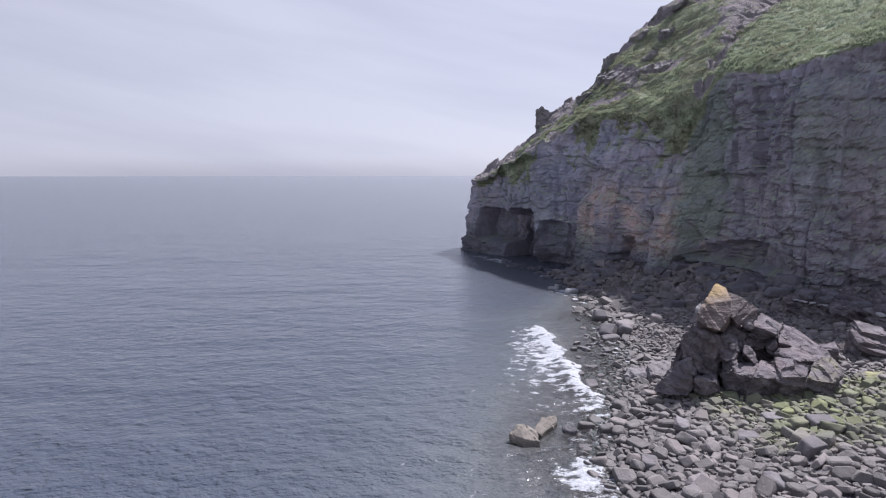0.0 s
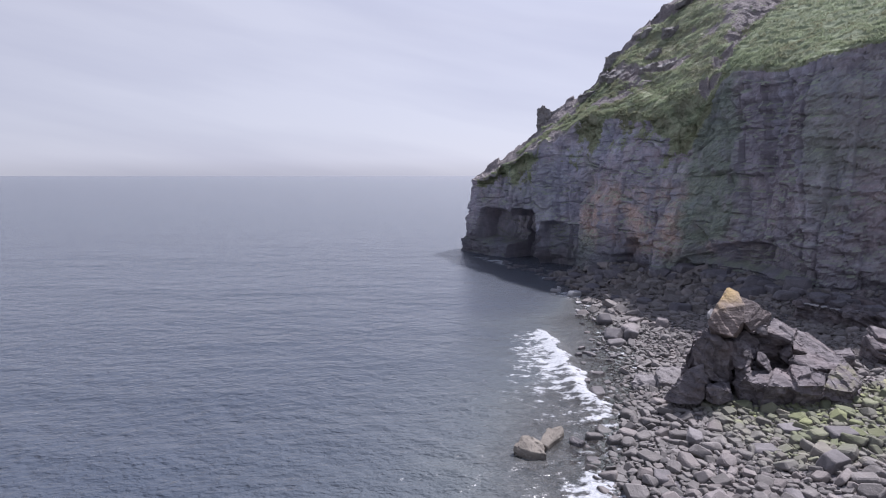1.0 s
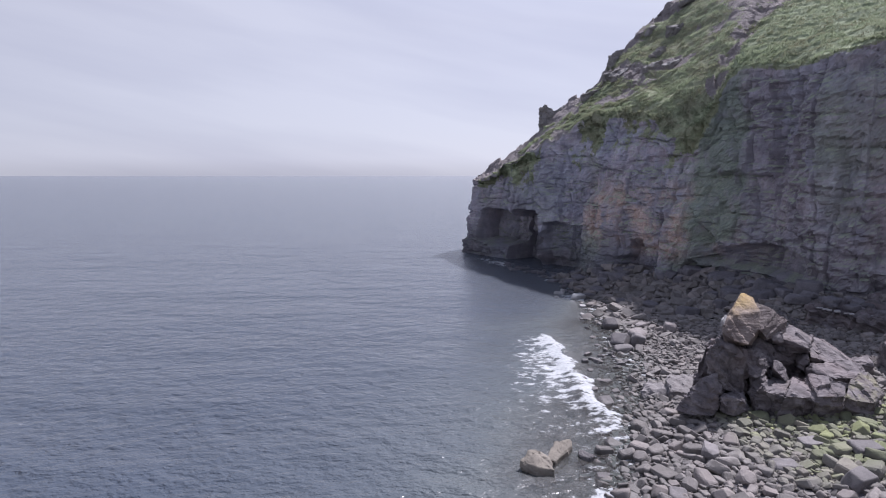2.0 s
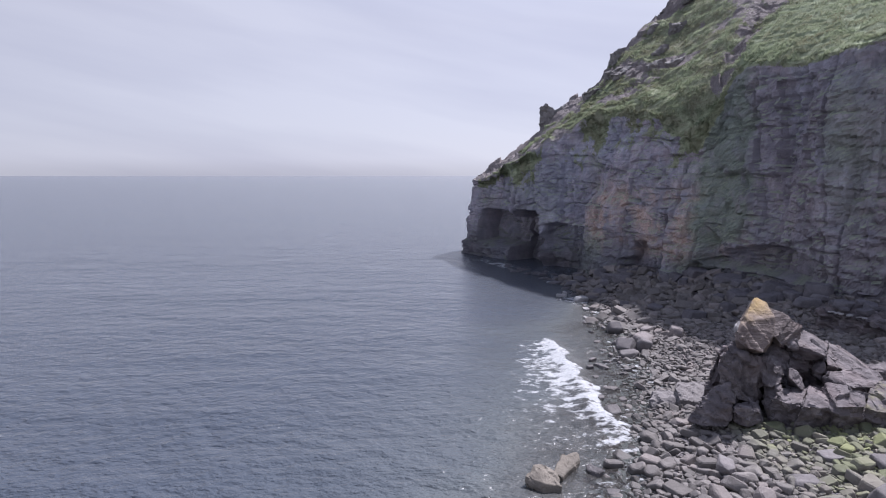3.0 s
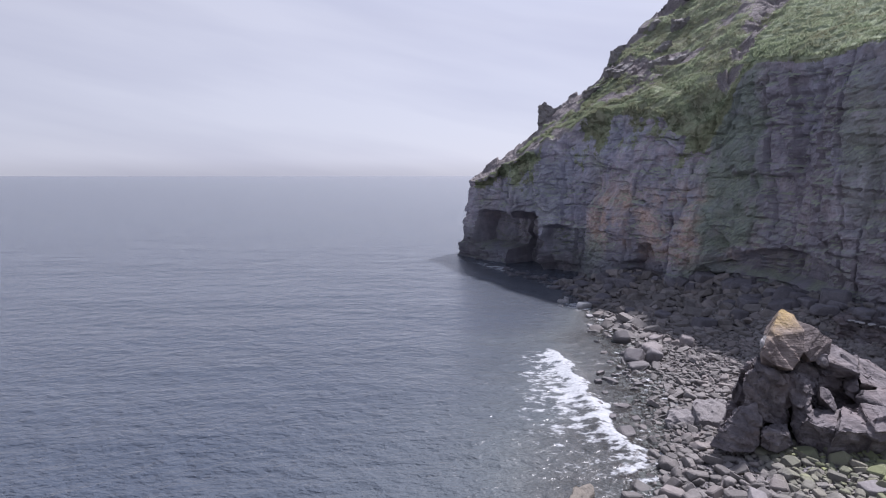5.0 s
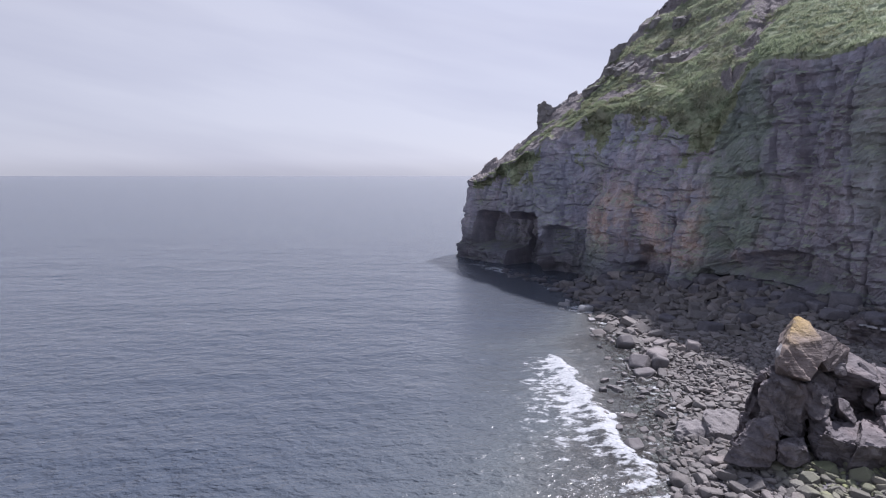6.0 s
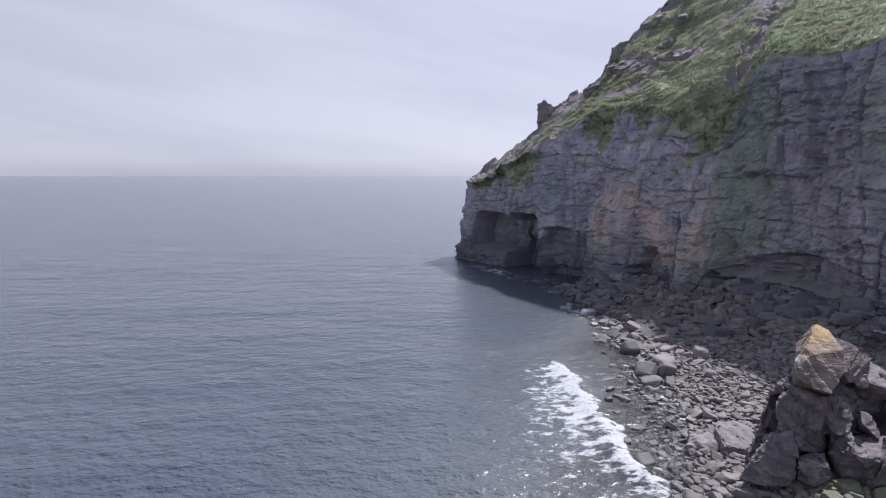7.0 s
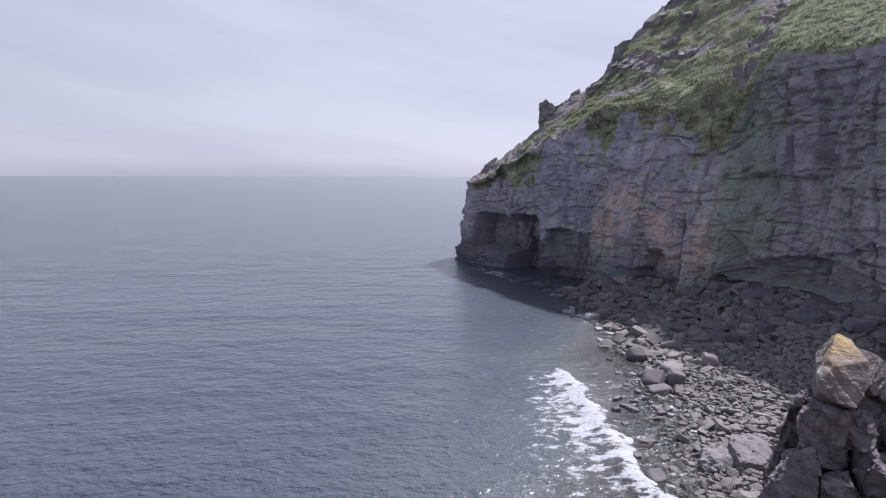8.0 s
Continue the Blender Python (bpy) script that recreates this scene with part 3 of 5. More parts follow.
def build_cliff():
    chord = np.concatenate([[0], np.cumsum(np.hypot(*np.diff(COLUMNS[:, :2], axis=0).T))])
    fine_a, fine_b = chord[3] - 2, chord[17]
    s = np.concatenate([np.arange(0, fine_a, 1.2), np.arange(fine_a, fine_b, 0.22), np.arange(fine_b, chord[-1], 1.5)])
    cols = np.stack([np.interp(s, chord, COLUMNS[:, k]) for k in range(9)], -1)
    # round the corners of the plan, by a moving mean over 3 m
    even = np.arange(0, chord[-1], 0.25)
    for k in range(9):
        e = np.interp(even, chord, COLUMNS[:, k])
        e = np.convolve(np.pad(e, 8, mode="edge"), np.ones(17) / 17, "valid")
        keep = (s > chord[3]) & (s < chord[-2])
        cols[keep, k] = np.interp(s[keep], even, e)
    F, B, S = cols[:, 0:3], cols[:, 3:6], cols[:, 6:9]
    tang = np.gradient(F[:, :2], s, axis=0)
    tang /= np.linalg.norm(tang, axis=1)[:, None]
    out = np.stack([tang[:, 1], -tang[:, 0], tang[:, 0] * 0], -1)  # towards the sea
    kern = np.ones(41) / 41
    for k in range(2):
        out[:, k] = np.convolve(np.pad(out[:, k], 20, mode="edge"), kern, "valid")
    out /= np.linalg.norm(out, axis=1)[:, None]
    tip = int(np.argmin(F[:, 0]))

    def at_x(x):
        """Length along the cliff's foot, past the point, where it reaches x."""
        return float(np.interp(x, np.maximum.accumulate(F[tip:, 0]), s[tip:]))

    def at_y(y):
        """The same, where it reaches y."""
        return float(np.interp(-y, -F[tip:, 1], s[tip:]))

    nw, ns = 140, 240
    v = np.linspace(0, 1, nw)[:, None, None]
    lean = v**1.7
    wall = F[None] * (1 - lean) + B[None] * lean
    wall[..., 2] = F[None, :, 2] * (1 - v[..., 0]) + B[None, :, 2] * v[..., 0]
    w = (np.linspace(0, 1, ns + 1)[1:] ** 1.15)[:, None, None]
    slope = B[None] * (1 - w) + S[None] * w
    drop = np.array([(2, 4, -1.5), (6, 10, -6), (12, 18, -18), (16, 24, -40)], float)[:, None, :]
    back = S[None] + drop * np.array([0.5, 0.6, 1.0])
    P = np.concatenate([wall, slope, back], 0)
    R, C = P.shape[:2]
    T = np.concatenate([np.linspace(0, 1, nw), 1 + np.linspace(0, 1, ns + 1)[1:], [2.05, 2.1, 2.2, 2.3]])[:, None] * np.ones((1, C))
    U = s[None] * np.ones((R, 1))
    Zc = P[..., 2]
    flat = P.reshape(-1, 3)

    def n3(scale, octaves, seed, sx=1.0):
        return fbm(flat * np.array(scale) * sx, octaves, seed).reshape(R, C)

    onwall = 1 - smoothstep(0.92, 1.08, T)
    dip = Zc + 0.06 * U
    butt = n3((0.09, 0.09, 0.025), 3, 71)
    rough = n3((0.45, 0.45, 0.45), 4, 72)
    flute = n3((0.5, 0.5, 0.07), 3, 73)
    bent = np.stack([flat[:, 0], flat[:, 1], flat[:, 2] + 0.06 * U.reshape(-1)], -1) + 0.5 * fbm(flat * 0.4, 2, 64)[:, None]
    broken = facets(bent * (0.13, 0.13, 0.2), 65).reshape(R, C)
    small = facets(bent * (0.45, 0.45, 0.75), 66).reshape(R, C)
    tiny = facets(bent * (1.5, 1.5, 2.2), 67).reshape(R, C)
    wu, wd = U + 1.6 * n3((0.1, 0.1, 0.1), 3, 61), dip + 0.9 * n3((0.12, 0.12, 0.12), 3, 63)
    tall = blocks(wu, wd, 6.5, 11.0, 44) - 0.5
    joints = blocks(wu + 0.5 * n3((0.5, 0.5, 0.5), 2, 68), wd, 1.9, 4.2, 54) - 0.5
    courses = blocks(wu, wd, 7.0, 1.5, 34) - 0.5
    chips = blocks(wu + 0.3 * n3((0.9, 0.9, 0.9), 2, 69), wd, 0.9, 0.7, 14) - 0.5
    push = 2.8 * butt + 1.1 * tall + 0.55 * joints + 0.34 * courses + 0.24 * chips + 0.15 * rough + 0.15 * flute + 0.3 * broken + 0.16 * small + 0.12 * tiny - 0.5
    crack = np.exp(-((n3((0.26, 0.26, 0.035), 3, 78) / 0.05) ** 2)) + 0.7 * np.exp(-((n3((0.12, 0.12, 0.4), 3, 79) / 0.06) ** 2))
    push = push - 0.6 * crack
    # overhanging beds low down, and hollows worn by the sea
    warp, warp2 = n3((0.3, 0.3, 0.45), 3, 76), n3((0.5, 0.5, 0.3), 3, 77)

    def hollow(cx, cy, wide, z1, deep, power=2, wild=1.0, z0=-9.0):
        d = np.hypot(F[:, 0] - cx, F[:, 1] - cy)[None] + 1.1 * wild * warp
        arch = (z1 + 1.6 * wild * warp2) * (1 - 0.5 * np.clip(d / wide, 0, 1) ** power)
        return deep * (1 - smoothstep(wide * (1 - 0.3 * wild), wide, d)) * (1 - smoothstep(arch - 0.4, arch + 0.3, Zc)) * smoothstep(z0, z0 + 1.2, Zc + 0.8 * warp)

    push = push - hollow(12.9, 106.0, 4.4, 9.4, 6.0, 14, 0.1) - hollow(7.8, 113.6, 5.6, 9.2, 5.2, 14, 0.1, 2.4) - hollow(18.9, 98.0, 5.6, 7.6, 3.2, 8, 0.6) - hollow(26.8, 84.2, 3.6, 6.2, 2.2, 2, 1.3) - hollow(34, 77, 2.5, 5.0, 1.6)
    lens = np.exp(-(((U - at_y(68.5)) / 6.5) ** 2))
    push = push - 2.0 * lens * smoothstep(4.0, 5.0, Zc) * (1 - smoothstep(7.4, 7.9, Zc + 0.08 * (U - at_y(68.5)) ** 2 * 0.3))
    # a buttress of paler rock that stands out past the alcove
    push = push + 1.8 * smoothstep(21.6, 21.9, F[:, 0])[None] * (1 - smoothstep(24, 26, F[:, 0])[None]) * (1 - smoothstep(11, 14, Zc))
    push = push + 1.6 * smoothstep(29.8, 30.1, F[:, 0])[None] * (1 - smoothstep(33, 34, F[:, 0])[None]) * (1 - smoothstep(9, 14, Zc))
    push = push + 0.8 * smoothstep(0.86, 0.98, T) * n3((0.4, 0.4, 0.2), 3, 75)
    edge = onwall * smoothstep(0.0, 0.02, T + 0.02)
    P = P + out[None] * (push * edge)[..., None]
    # turf slope: ribs and gullies run down it, tussocks roughen it
    onslope = smoothstep(0.96, 1.1, T)
    ribs = n3((0.10, 0.035, 0.02), 3, 81)
    tuss = n3((0.5, 0.5, 0.5), 3, 82)
    rows = 0.5 - np.abs(n3((0.42, 0.42, 1.7), 3, 86)) * 2
    fold = np.abs(n3((0.16, 0.09, 0.1), 4, 83))
    side = U - at_y(75.5) - 12.0 * (T - 1)
    lobe = smoothstep(-0.3, 0.9, side) * onslope
    gully = np.exp(-(((side + 2.0) / 1.8) ** 2)) * onslope
    fade = 1 - 0.75 * smoothstep(1.7, 1.98, T)
    bare = np.maximum(1 - smoothstep(0.3, 0.6, np.clip(0.62 + 1.1 * n3((0.12, 0.12, 0.12), 4, 91), 0, 1) + lobe), 0.9 * gully)
    lift = onslope * fade * (2.2 * ribs + 1.5 * (0.25 - fold)) * (1 - 0.75 * lobe) + onslope * (0.34 * tuss + 0.1 * n3((1.1, 1.1, 1.1), 2, 87) + (0.2 + 0.16 * lobe) * rows) + onslope * bare * (0.9 * broken + 0.6 * small) - 1.2 * gully + 0.7 * lobe
    crag = n3((0.14, 0.14, 0.3), 3, 85)
    step = blocks(U, Zc, 4.0, 3.0, 24) - 0.4
    crest = smoothstep(1.72, 1.98, T) * (1 - smoothstep(2.02, 2.1, T))
    lift = lift + crest * (1.1 * step + 0.9 * crag)
    spur = np.exp(-(((U - at_x(31.5)) / 4.5) ** 2))
    lift = lift + 1.9 * spur * smoothstep(1.0, 1.12, T) * (1 - smoothstep(1.15, 1.7, T))
    lift = lift + (1.6 - 1.1 * smoothstep(-2, 1, side)) * n3((0.22, 0.22, 0.05), 3, 88) * smoothstep(0.86, 0.97, T) * (1 - smoothstep(1.03, 1.2, T))
    P[..., 2] += lift
    turf = onslope * (0.54 - 0.2 * (1 - smoothstep(14, 24, P[..., 0])) + 0.85 * n3((0.12, 0.12, 0.12), 4, 91) + 0.35 * n3((0.5, 0.2, 0.2), 3, 92)) + 0.6 * lobe
    turf = turf - 0.75 * crest * smoothstep(-0.3, 0.3, crag) - 0.5 * np.clip(fold * 2.2 - 0.55, 0, 1) * (1 - lobe)
    turf = turf + 1.1 * smoothstep(0.8, 1.0, T) * (1 - onslope) * smoothstep(0.0, 0.4, n3((0.2, 0.2, 0.1), 3, 93)) * (1 - smoothstep(-2, 1, side))
    tongue = np.exp(-(((U - at_x(30.5)) / 3.0) ** 2)) * smoothstep(0.78, 0.95, T)
    turf = np.clip(turf + 0.5 * smoothstep(0.975, 0.995, T) * (1 - smoothstep(1.1, 1.3, T)) * smoothstep(20, 24, F[:, 0])[None] + 0.4 * tongue - 0.55 * gully * smoothstep(1.05, 1.2, T) * (0.6 + 0.8 * rough) + 0.35 * onslope * (1 - smoothstep(1.04, 1.25, T)) * smoothstep(19, 24, P[..., 0]), 0, 1)
    shred = n3((0.22, 0.22, 0.09), 4, 98) + 0.5 * n3((0.8, 0.8, 0.4), 3, 99)
    reach = smoothstep(0.5, 1.0, T) * (1 - onslope) * (1 - smoothstep(-3, 0, side))
    turf = np.clip(turf + reach * (0.35 + 1.5 * shred) - 0.75 * onslope * (1 - lobe) * smoothstep(0.1, 0.3, n3((0.1, 0.1, 0.32), 4, 100)), 0, 1)
    chute = np.exp(-(((U - at_x(34.0) + 0.9 * warp) / 2.9) ** 4)) * smoothstep(6.5, 10, Zc + 2 * warp)
    moss = 0.75 * np.clip(2.2 * chute + 0.8 * smoothstep(0.1, 0.45, n3((0.09, 0.09, 0.06), 3, 95)) + 0.9 * smoothstep(at_y(61), at_y(57), U) * smoothstep(0.0, 0.4, n3((0.1, 0.1, 0.1), 3, 97)), 0, 1)
    # darker rock along the right-hand wall and low down at the point
    dark_zone = smoothstep(at_x(32.0), at_y(70), U + 5 * warp)
    dark_zone = np.maximum(dark_zone, 0.7 * (1 - smoothstep(at_x(12), at_x(20), U)) * (1 - smoothstep(9, 14, Zc + 2 * warp)))
    ochre = smoothstep(19.5, 22.5, F[:, 0])[None] * (1 - 0.75 * smoothstep(33, 37, F[:, 0])[None]) * smoothstep(3, 6, Zc) * (1 - smoothstep(12, 17, Zc))
    me = grid_mesh("headland", P, smooth=False, attrs={"weathered": onslope, "turf": turf, "moss": moss * onwall, "ochre": ochre, "lush": lobe * np.ones_like(U), "dark_zone": dark_zone * onwall})
    ob = new("headland", me)
    me.materials.append(CLIFF)
    # places where tussocks can grow
    spots = P[(turf > 0.5) & (rows > 0.12) & (T > 0.94) & (T < 1.97) & (P[..., 0] > 6) & (P[..., 0] < 75) & (P[..., 1] > 50)]
    build_tussocks(spots)
    tagged(ob, "dark bedded sea cliff in shade with grassy green slopes above", "cliff", kind="structure")
    return ob


build_ground()
build_sea()
headland = build_cliff()


# ---------------------------------------------------------------- rocks
def link_part(name, me, mat, parent=None, label=""):
    ob = new(name, me)
    if mat and not me.materials:
        me.materials.append(mat)
    if parent:
        ob.parent = parent
    if label:
        ob["label"] = label
    return ob


def stone_mesh(name, seed, detail=0):
    """One worn, blocky stone about 1 m across, flat-lying: an uneven box with broken corners."""
    rng = random.Random(seed)
    bm = bmesh.new()
    sx, sy, sz = 0.5 * rng.uniform(0.9, 1.15), 0.5 * rng.uniform(0.6, 0.9), 0.5 * rng.uniform(0.42, 0.75)
    for a in (-1, 1):
        for b in (-1, 1):
            for c in (-1, 1):
                k = rng.uniform(0.5, 0.95) if c > 0 else rng.uniform(0.7, 1.0)
                bm.verts.new((a * sx * k * rng.uniform(0.8, 1), b * sy * k * rng.uniform(0.8, 1), c * sz * rng.uniform(0.6, 1)))
    for _ in range(7):
        t = rng.uniform(0, 6.283)
        bm.verts.new((math.cos(t) * sx * rng.uniform(0.95, 1.1), math.sin(t) * sy * rng.uniform(0.95, 1.1), sz * rng.uniform(-0.6, 0.7)))
    hull = bmesh.ops.convex_hull(bm, input=bm.verts)
    bmesh.ops.delete(bm, geom=list({e for e in hull["geom_interior"] + hull["geom_unused"] if isinstance(e, bmesh.types.BMVert)}), context="VERTS")
    bmesh.ops.dissolve_limit(bm, angle_limit=radians(16), verts=bm.verts, edges=bm.edges)
    if detail:
        bmesh.ops.bevel(bm, geom=bm.edges[:], offset=0.055 if detail < 2 else 0.07, segments=detail, profile=0.5, affect="EDGES", clamp_overlap=True)
    bmesh.ops.triangulate(bm, faces=bm.faces)
    me = bpy.data.meshes.new(name)
    bm.to_mesh(me)
    bm.free()
    me.update()
    return me


def crag_mesh(name, points, seed, size=0.17, rough=0.09, bed=(0.3, -0.25, 0.9), lichen=0.0, algae=0.0, ledge=0.13, sway=1.6):
    """A broken block of bedded rock: the hull of its corners, cut fine, stepped along its beds and roughened."""
    bm = bmesh.new()
    for p in points:
        bm.verts.new(p)
    hull = bmesh.ops.convex_hull(bm, input=bm.verts)
    bmesh.ops.delete(bm, geom=list({e for e in hull["geom_interior"] + hull["geom_unused"] if isinstance(e, bmesh.types.BMVert)}), context="VERTS")
    bmesh.ops.dissolve_limit(bm, angle_limit=radians(6), verts=bm.verts, edges=bm.edges)
    bmesh.ops.bevel(bm, geom=bm.edges[:], offset=0.035, segments=1, affect="EDGES", clamp_overlap=True)
    bmesh.ops.triangulate(bm, faces=bm.faces)
    for _ in range(6):
        long_edges = [e for e in bm.edges if e.calc_length() > size * 1.5]
        if not long_edges:
            break
        bmesh.ops.subdivide_edges(bm, edges=long_edges, cuts=1)
        bmesh.ops.triangulate(bm, faces=[f for f in bm.faces if len(f.verts) > 3])
    bm.normal_update()
    co = np.array([v.co[:] for v in bm.verts])
    no = np.array([v.normal[:] for v in bm.verts])
    axis = np.array(bed) / np.linalg.norm(bed)
    h = co @ axis + 0.12 * fbm(co * 0.9, 2, seed + 1)
    layer = np.floor(h / 0.32).astype(np.int64)
    steps = hash01(layer, layer * 0, seed=seed + 7) - 0.5
    side = 1 - np.abs(no @ axis)
    split = np.stack([co @ axis * 1.5, co @ np.array((0.8, 0.5, -0.2)), co @ np.array((-0.5, 0.8, 0.1))], -1)
    chips = facets(split * 0.75, seed + 50) + 0.55 * facets(split * 1.7, seed + 70)
    d = rough * 0.5 * fbm(co * 0.7, 3, seed) + rough * 0.4 * fbm(co * 2.7, 3, seed + 3) + ledge * steps * side * 1.6 + rough * 1.5 * chips
    drift = np.stack([fbm(co * 0.55 + 31 * k, 3, seed + 40 + k) for k in range(3)], -1)
    co = co + no * d[:, None] + sway * rough * drift
    me = bpy.data.meshes.new(name)
    for v, c in zip(bm.verts, co):
        v.co = c
    bm.to_mesh(me)
    bm.free()
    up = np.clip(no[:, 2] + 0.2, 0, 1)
    me.attributes.new("lichen", "FLOAT", "POINT").data.foreach_set("value", (lichen * smoothstep(6.7, 8.1, co[:, 2] + 0.25 * (20.5 - co[:, 0]))).astype(np.float32))
    me.attributes.new("tan", "FLOAT", "POINT").data.foreach_set("value", np.full(len(co), float(lichen), np.float32))
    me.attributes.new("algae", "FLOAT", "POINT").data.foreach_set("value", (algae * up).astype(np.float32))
    me.materials.append(CRAG)
    return me


def box_points(cx, cy, cz, sx, sy, sz, tilt=(0, 0, 0), seed=0, jitter=0.16):
    """Eight uneven corners of a tilted block."""
    rng = random.Random(seed)
    m = Euler([radians(a) for a in tilt]).to_matrix()
    pts = []
    for a in (-1, 1):
        for b in (-1, 1):
            for c in (-1, 1):
                j = [1 + rng.uniform(-jitter, jitter) for _ in range(3)]
                pts.append(Vector((cx, cy, cz)) + m @ Vector((a * sx / 2 * j[0], b * sy / 2 * j[1], c * sz / 2 * j[2])))
    return pts


def build_outcrop():
    top = tagged(new("rock_outcrop"), "tall broken grey rock outcrop with a yellow lichened crown block", "rock")
    top.location = (21.5, 38.5, 0.5)
    put = Matrix.Translation(-top.location)

    def piece(name, points, seed, label="", **kw):
        mat = kw.pop("mat", CRAG)
        me = crag_mesh(name, [Vector(p) for p in points], seed, **kw)
        me.transform(put)
        me.materials.clear()
        return link_part(name, me, mat, top, label)

    piece("crown_block", [(18.2, 37.9, 6.1), (19.0, 38.1, 6.8), (19.66, 39.2, 7.38), (20.62, 40.2, 7.97), (21.23, 40.0, 7.62), (20.86, 38.2, 7.11), (20.51, 37.5, 6.16), (19.57, 37.0, 5.18), (18.63, 37.2, 5.41), (18.15, 37.6, 5.84), (20.74, 42.0, 6.37), (22.25, 42.0, 6.83), (20.01, 41.0, 3.92), (22.17, 41.0, 4.02)], 11, "tan block with yellow lichen on its top", bed=(0.85, -0.1, 0.5), lichen=1.0, rough=0.022, ledge=0.1, size=0.12, sway=0.3)
    piece("crown_block", [(21.22, 39.6, 7.4), (22.33, 39.6, 6.94), (23.73, 40.0, 5.99), (23.3, 39.7, 4.99), (21.54, 38.5, 5.17), (20.92, 38.2, 5.82), (23.43, 42.0, 5.7), (24.61, 42.0, 4.48), (22.15, 41.0, 4.37), (22.03, 41.0, 6.37)], 31, "maroon-grey block wedged against the crown", bed=(-0.3, -0.2, 0.93), lichen=0.5, rough=0.022, ledge=0.08, size=0.12, sway=0.3)
    piece("crown_cap", [(18.2, 38.0, 6.1), (18.25, 38.0, 6.55), (18.75, 38.5, 6.85), (18.95, 38.5, 6.6), (18.5, 38.0, 6.2), (18.9, 38.9, 6.3), (18.4, 38.2, 6.7)], 32, "pale chip at the crown's edge", rough=0.03, ledge=0.03, size=0.13, sway=0.2, mat=PALE)
    piece("core", [(19.07, 39.6, 4.88), (18.19, 39.6, 4.22), (18.1, 39.6, 3.33), (17.5, 39.4, 2.14), (16.92, 39.2, 0.73), (21.32, 39.4, 4.31), (22.86, 39.4, 4.19), (25.5, 39.9, 3.61), (26.1, 39.8, 1.84), (25.28, 39.6, -0.54), (21.97, 39.4, -0.5), (19.06, 39.8, -0.28), (22.21, 43.0, 4.17), (26.74, 43.2, 3.47), (29.48, 43.5, -0.57), (20.95, 43.0, 1.92)], 12, rough=0.2, ledge=0.24)
    piece("bench", [(20.06, 36.63, 1.6), (21.38, 35.76, 1.7), (23.23, 35.45, 1.8), (24.93, 35.31, 1.7), (26.63, 35.16, 1.5), (29.11, 37.69, 1.8), (29.71, 40.76, 2.4), (25.77, 40.2, 2.6), (21.99, 38.62, 2.0), (20.34, 36.73, -0.3), (21.58, 35.86, -0.3), (23.32, 35.55, -0.3), (24.92, 35.41, -0.3), (26.52, 35.26, -0.3), (28.85, 37.79, -0.3), (29.41, 40.86, -0.3), (25.71, 40.3, -0.3), (22.16, 38.72, -0.3)], 33, rough=0.12, bed=(0.25, -0.3, 0.9))
    piece("ledge_slab", [(20.16, 36.46, 2.5), (21.21, 37.46, 2.65), (21.87, 37.32, 2.75), (22.77, 37.45, 2.7), (21.17, 35.4, 2.3), (20.73, 36.06, 2.35), (20.23, 37.36, 0.2), (21.22, 37.56, 0.2), (21.84, 37.42, 0.2), (22.68, 37.55, 0.2), (21.18, 36.3, 0.2), (20.77, 36.96, 0.2)], 122, rough=0.07, bed=(0.25, -0.3, 0.9), ledge=0.22, size=0.13, sway=0.6)
    piece("ledge_slab", [(20.86, 34.87, 2.55), (21.94, 36.23, 2.8), (22.73, 37.01, 3.05), (23.4, 36.6, 3.0), (22.93, 35.56, 2.8), (22.9, 34.93, 2.5), (21.89, 35.07, 2.6), (20.95, 35.77, 0.3), (21.97, 36.33, 0.3), (22.71, 37.11, 0.3), (23.34, 36.7, 0.3), (22.9, 36.46, 0.3), (22.87, 35.83, 0.3), (21.92, 35.97, 0.3)], 124, rough=0.07, bed=(0.25, -0.3, 0.9), ledge=0.22, size=0.13, sway=0.6)
    piece("ledge_slab", [(22.9, 35.64, 2.9), (23.38, 36.9, 3.3), (23.74, 36.22, 3.35), (24.38, 35.82, 3.3), (25.2, 35.65, 3.1), (24.42, 34.64, 2.65), (23.61, 34.84, 2.8), (22.67, 34.52, 2.7), (22.95, 35.74, 0.3), (23.4, 37.0, 0.3), (23.74, 36.32, 0.3), (24.34, 35.92, 0.3), (25.12, 35.75, 0.3), (24.38, 35.54, 0.3), (23.62, 35.74, 0.3), (22.74, 35.42, 0.3)], 118, rough=0.07, bed=(0.25, -0.3, 0.9), ledge=0.22, size=0.13, sway=0.6)
    piece("ledge_slab", [(24.15, 38.0, 3.5), (25.21, 38.01, 3.6), (26.56, 38.48, 3.65), (27.66, 38.72, 3.45), (27.31, 37.57, 3.15), (26.31, 36.91, 2.95), (25.02, 36.52, 3.1), (24.26, 37.35, 3.2), (24.25, 38.1, 1.4), (25.25, 38.11, 1.4), (26.51, 38.58, 1.4), (27.55, 38.82, 1.4), (27.22, 38.47, 1.4), (26.28, 37.81, 1.4), (25.07, 37.42, 1.4), (24.35, 38.25, 1.4)], 117, rough=0.07, bed=(0.25, -0.3, 0.9), ledge=0.22, size=0.13, sway=0.6)
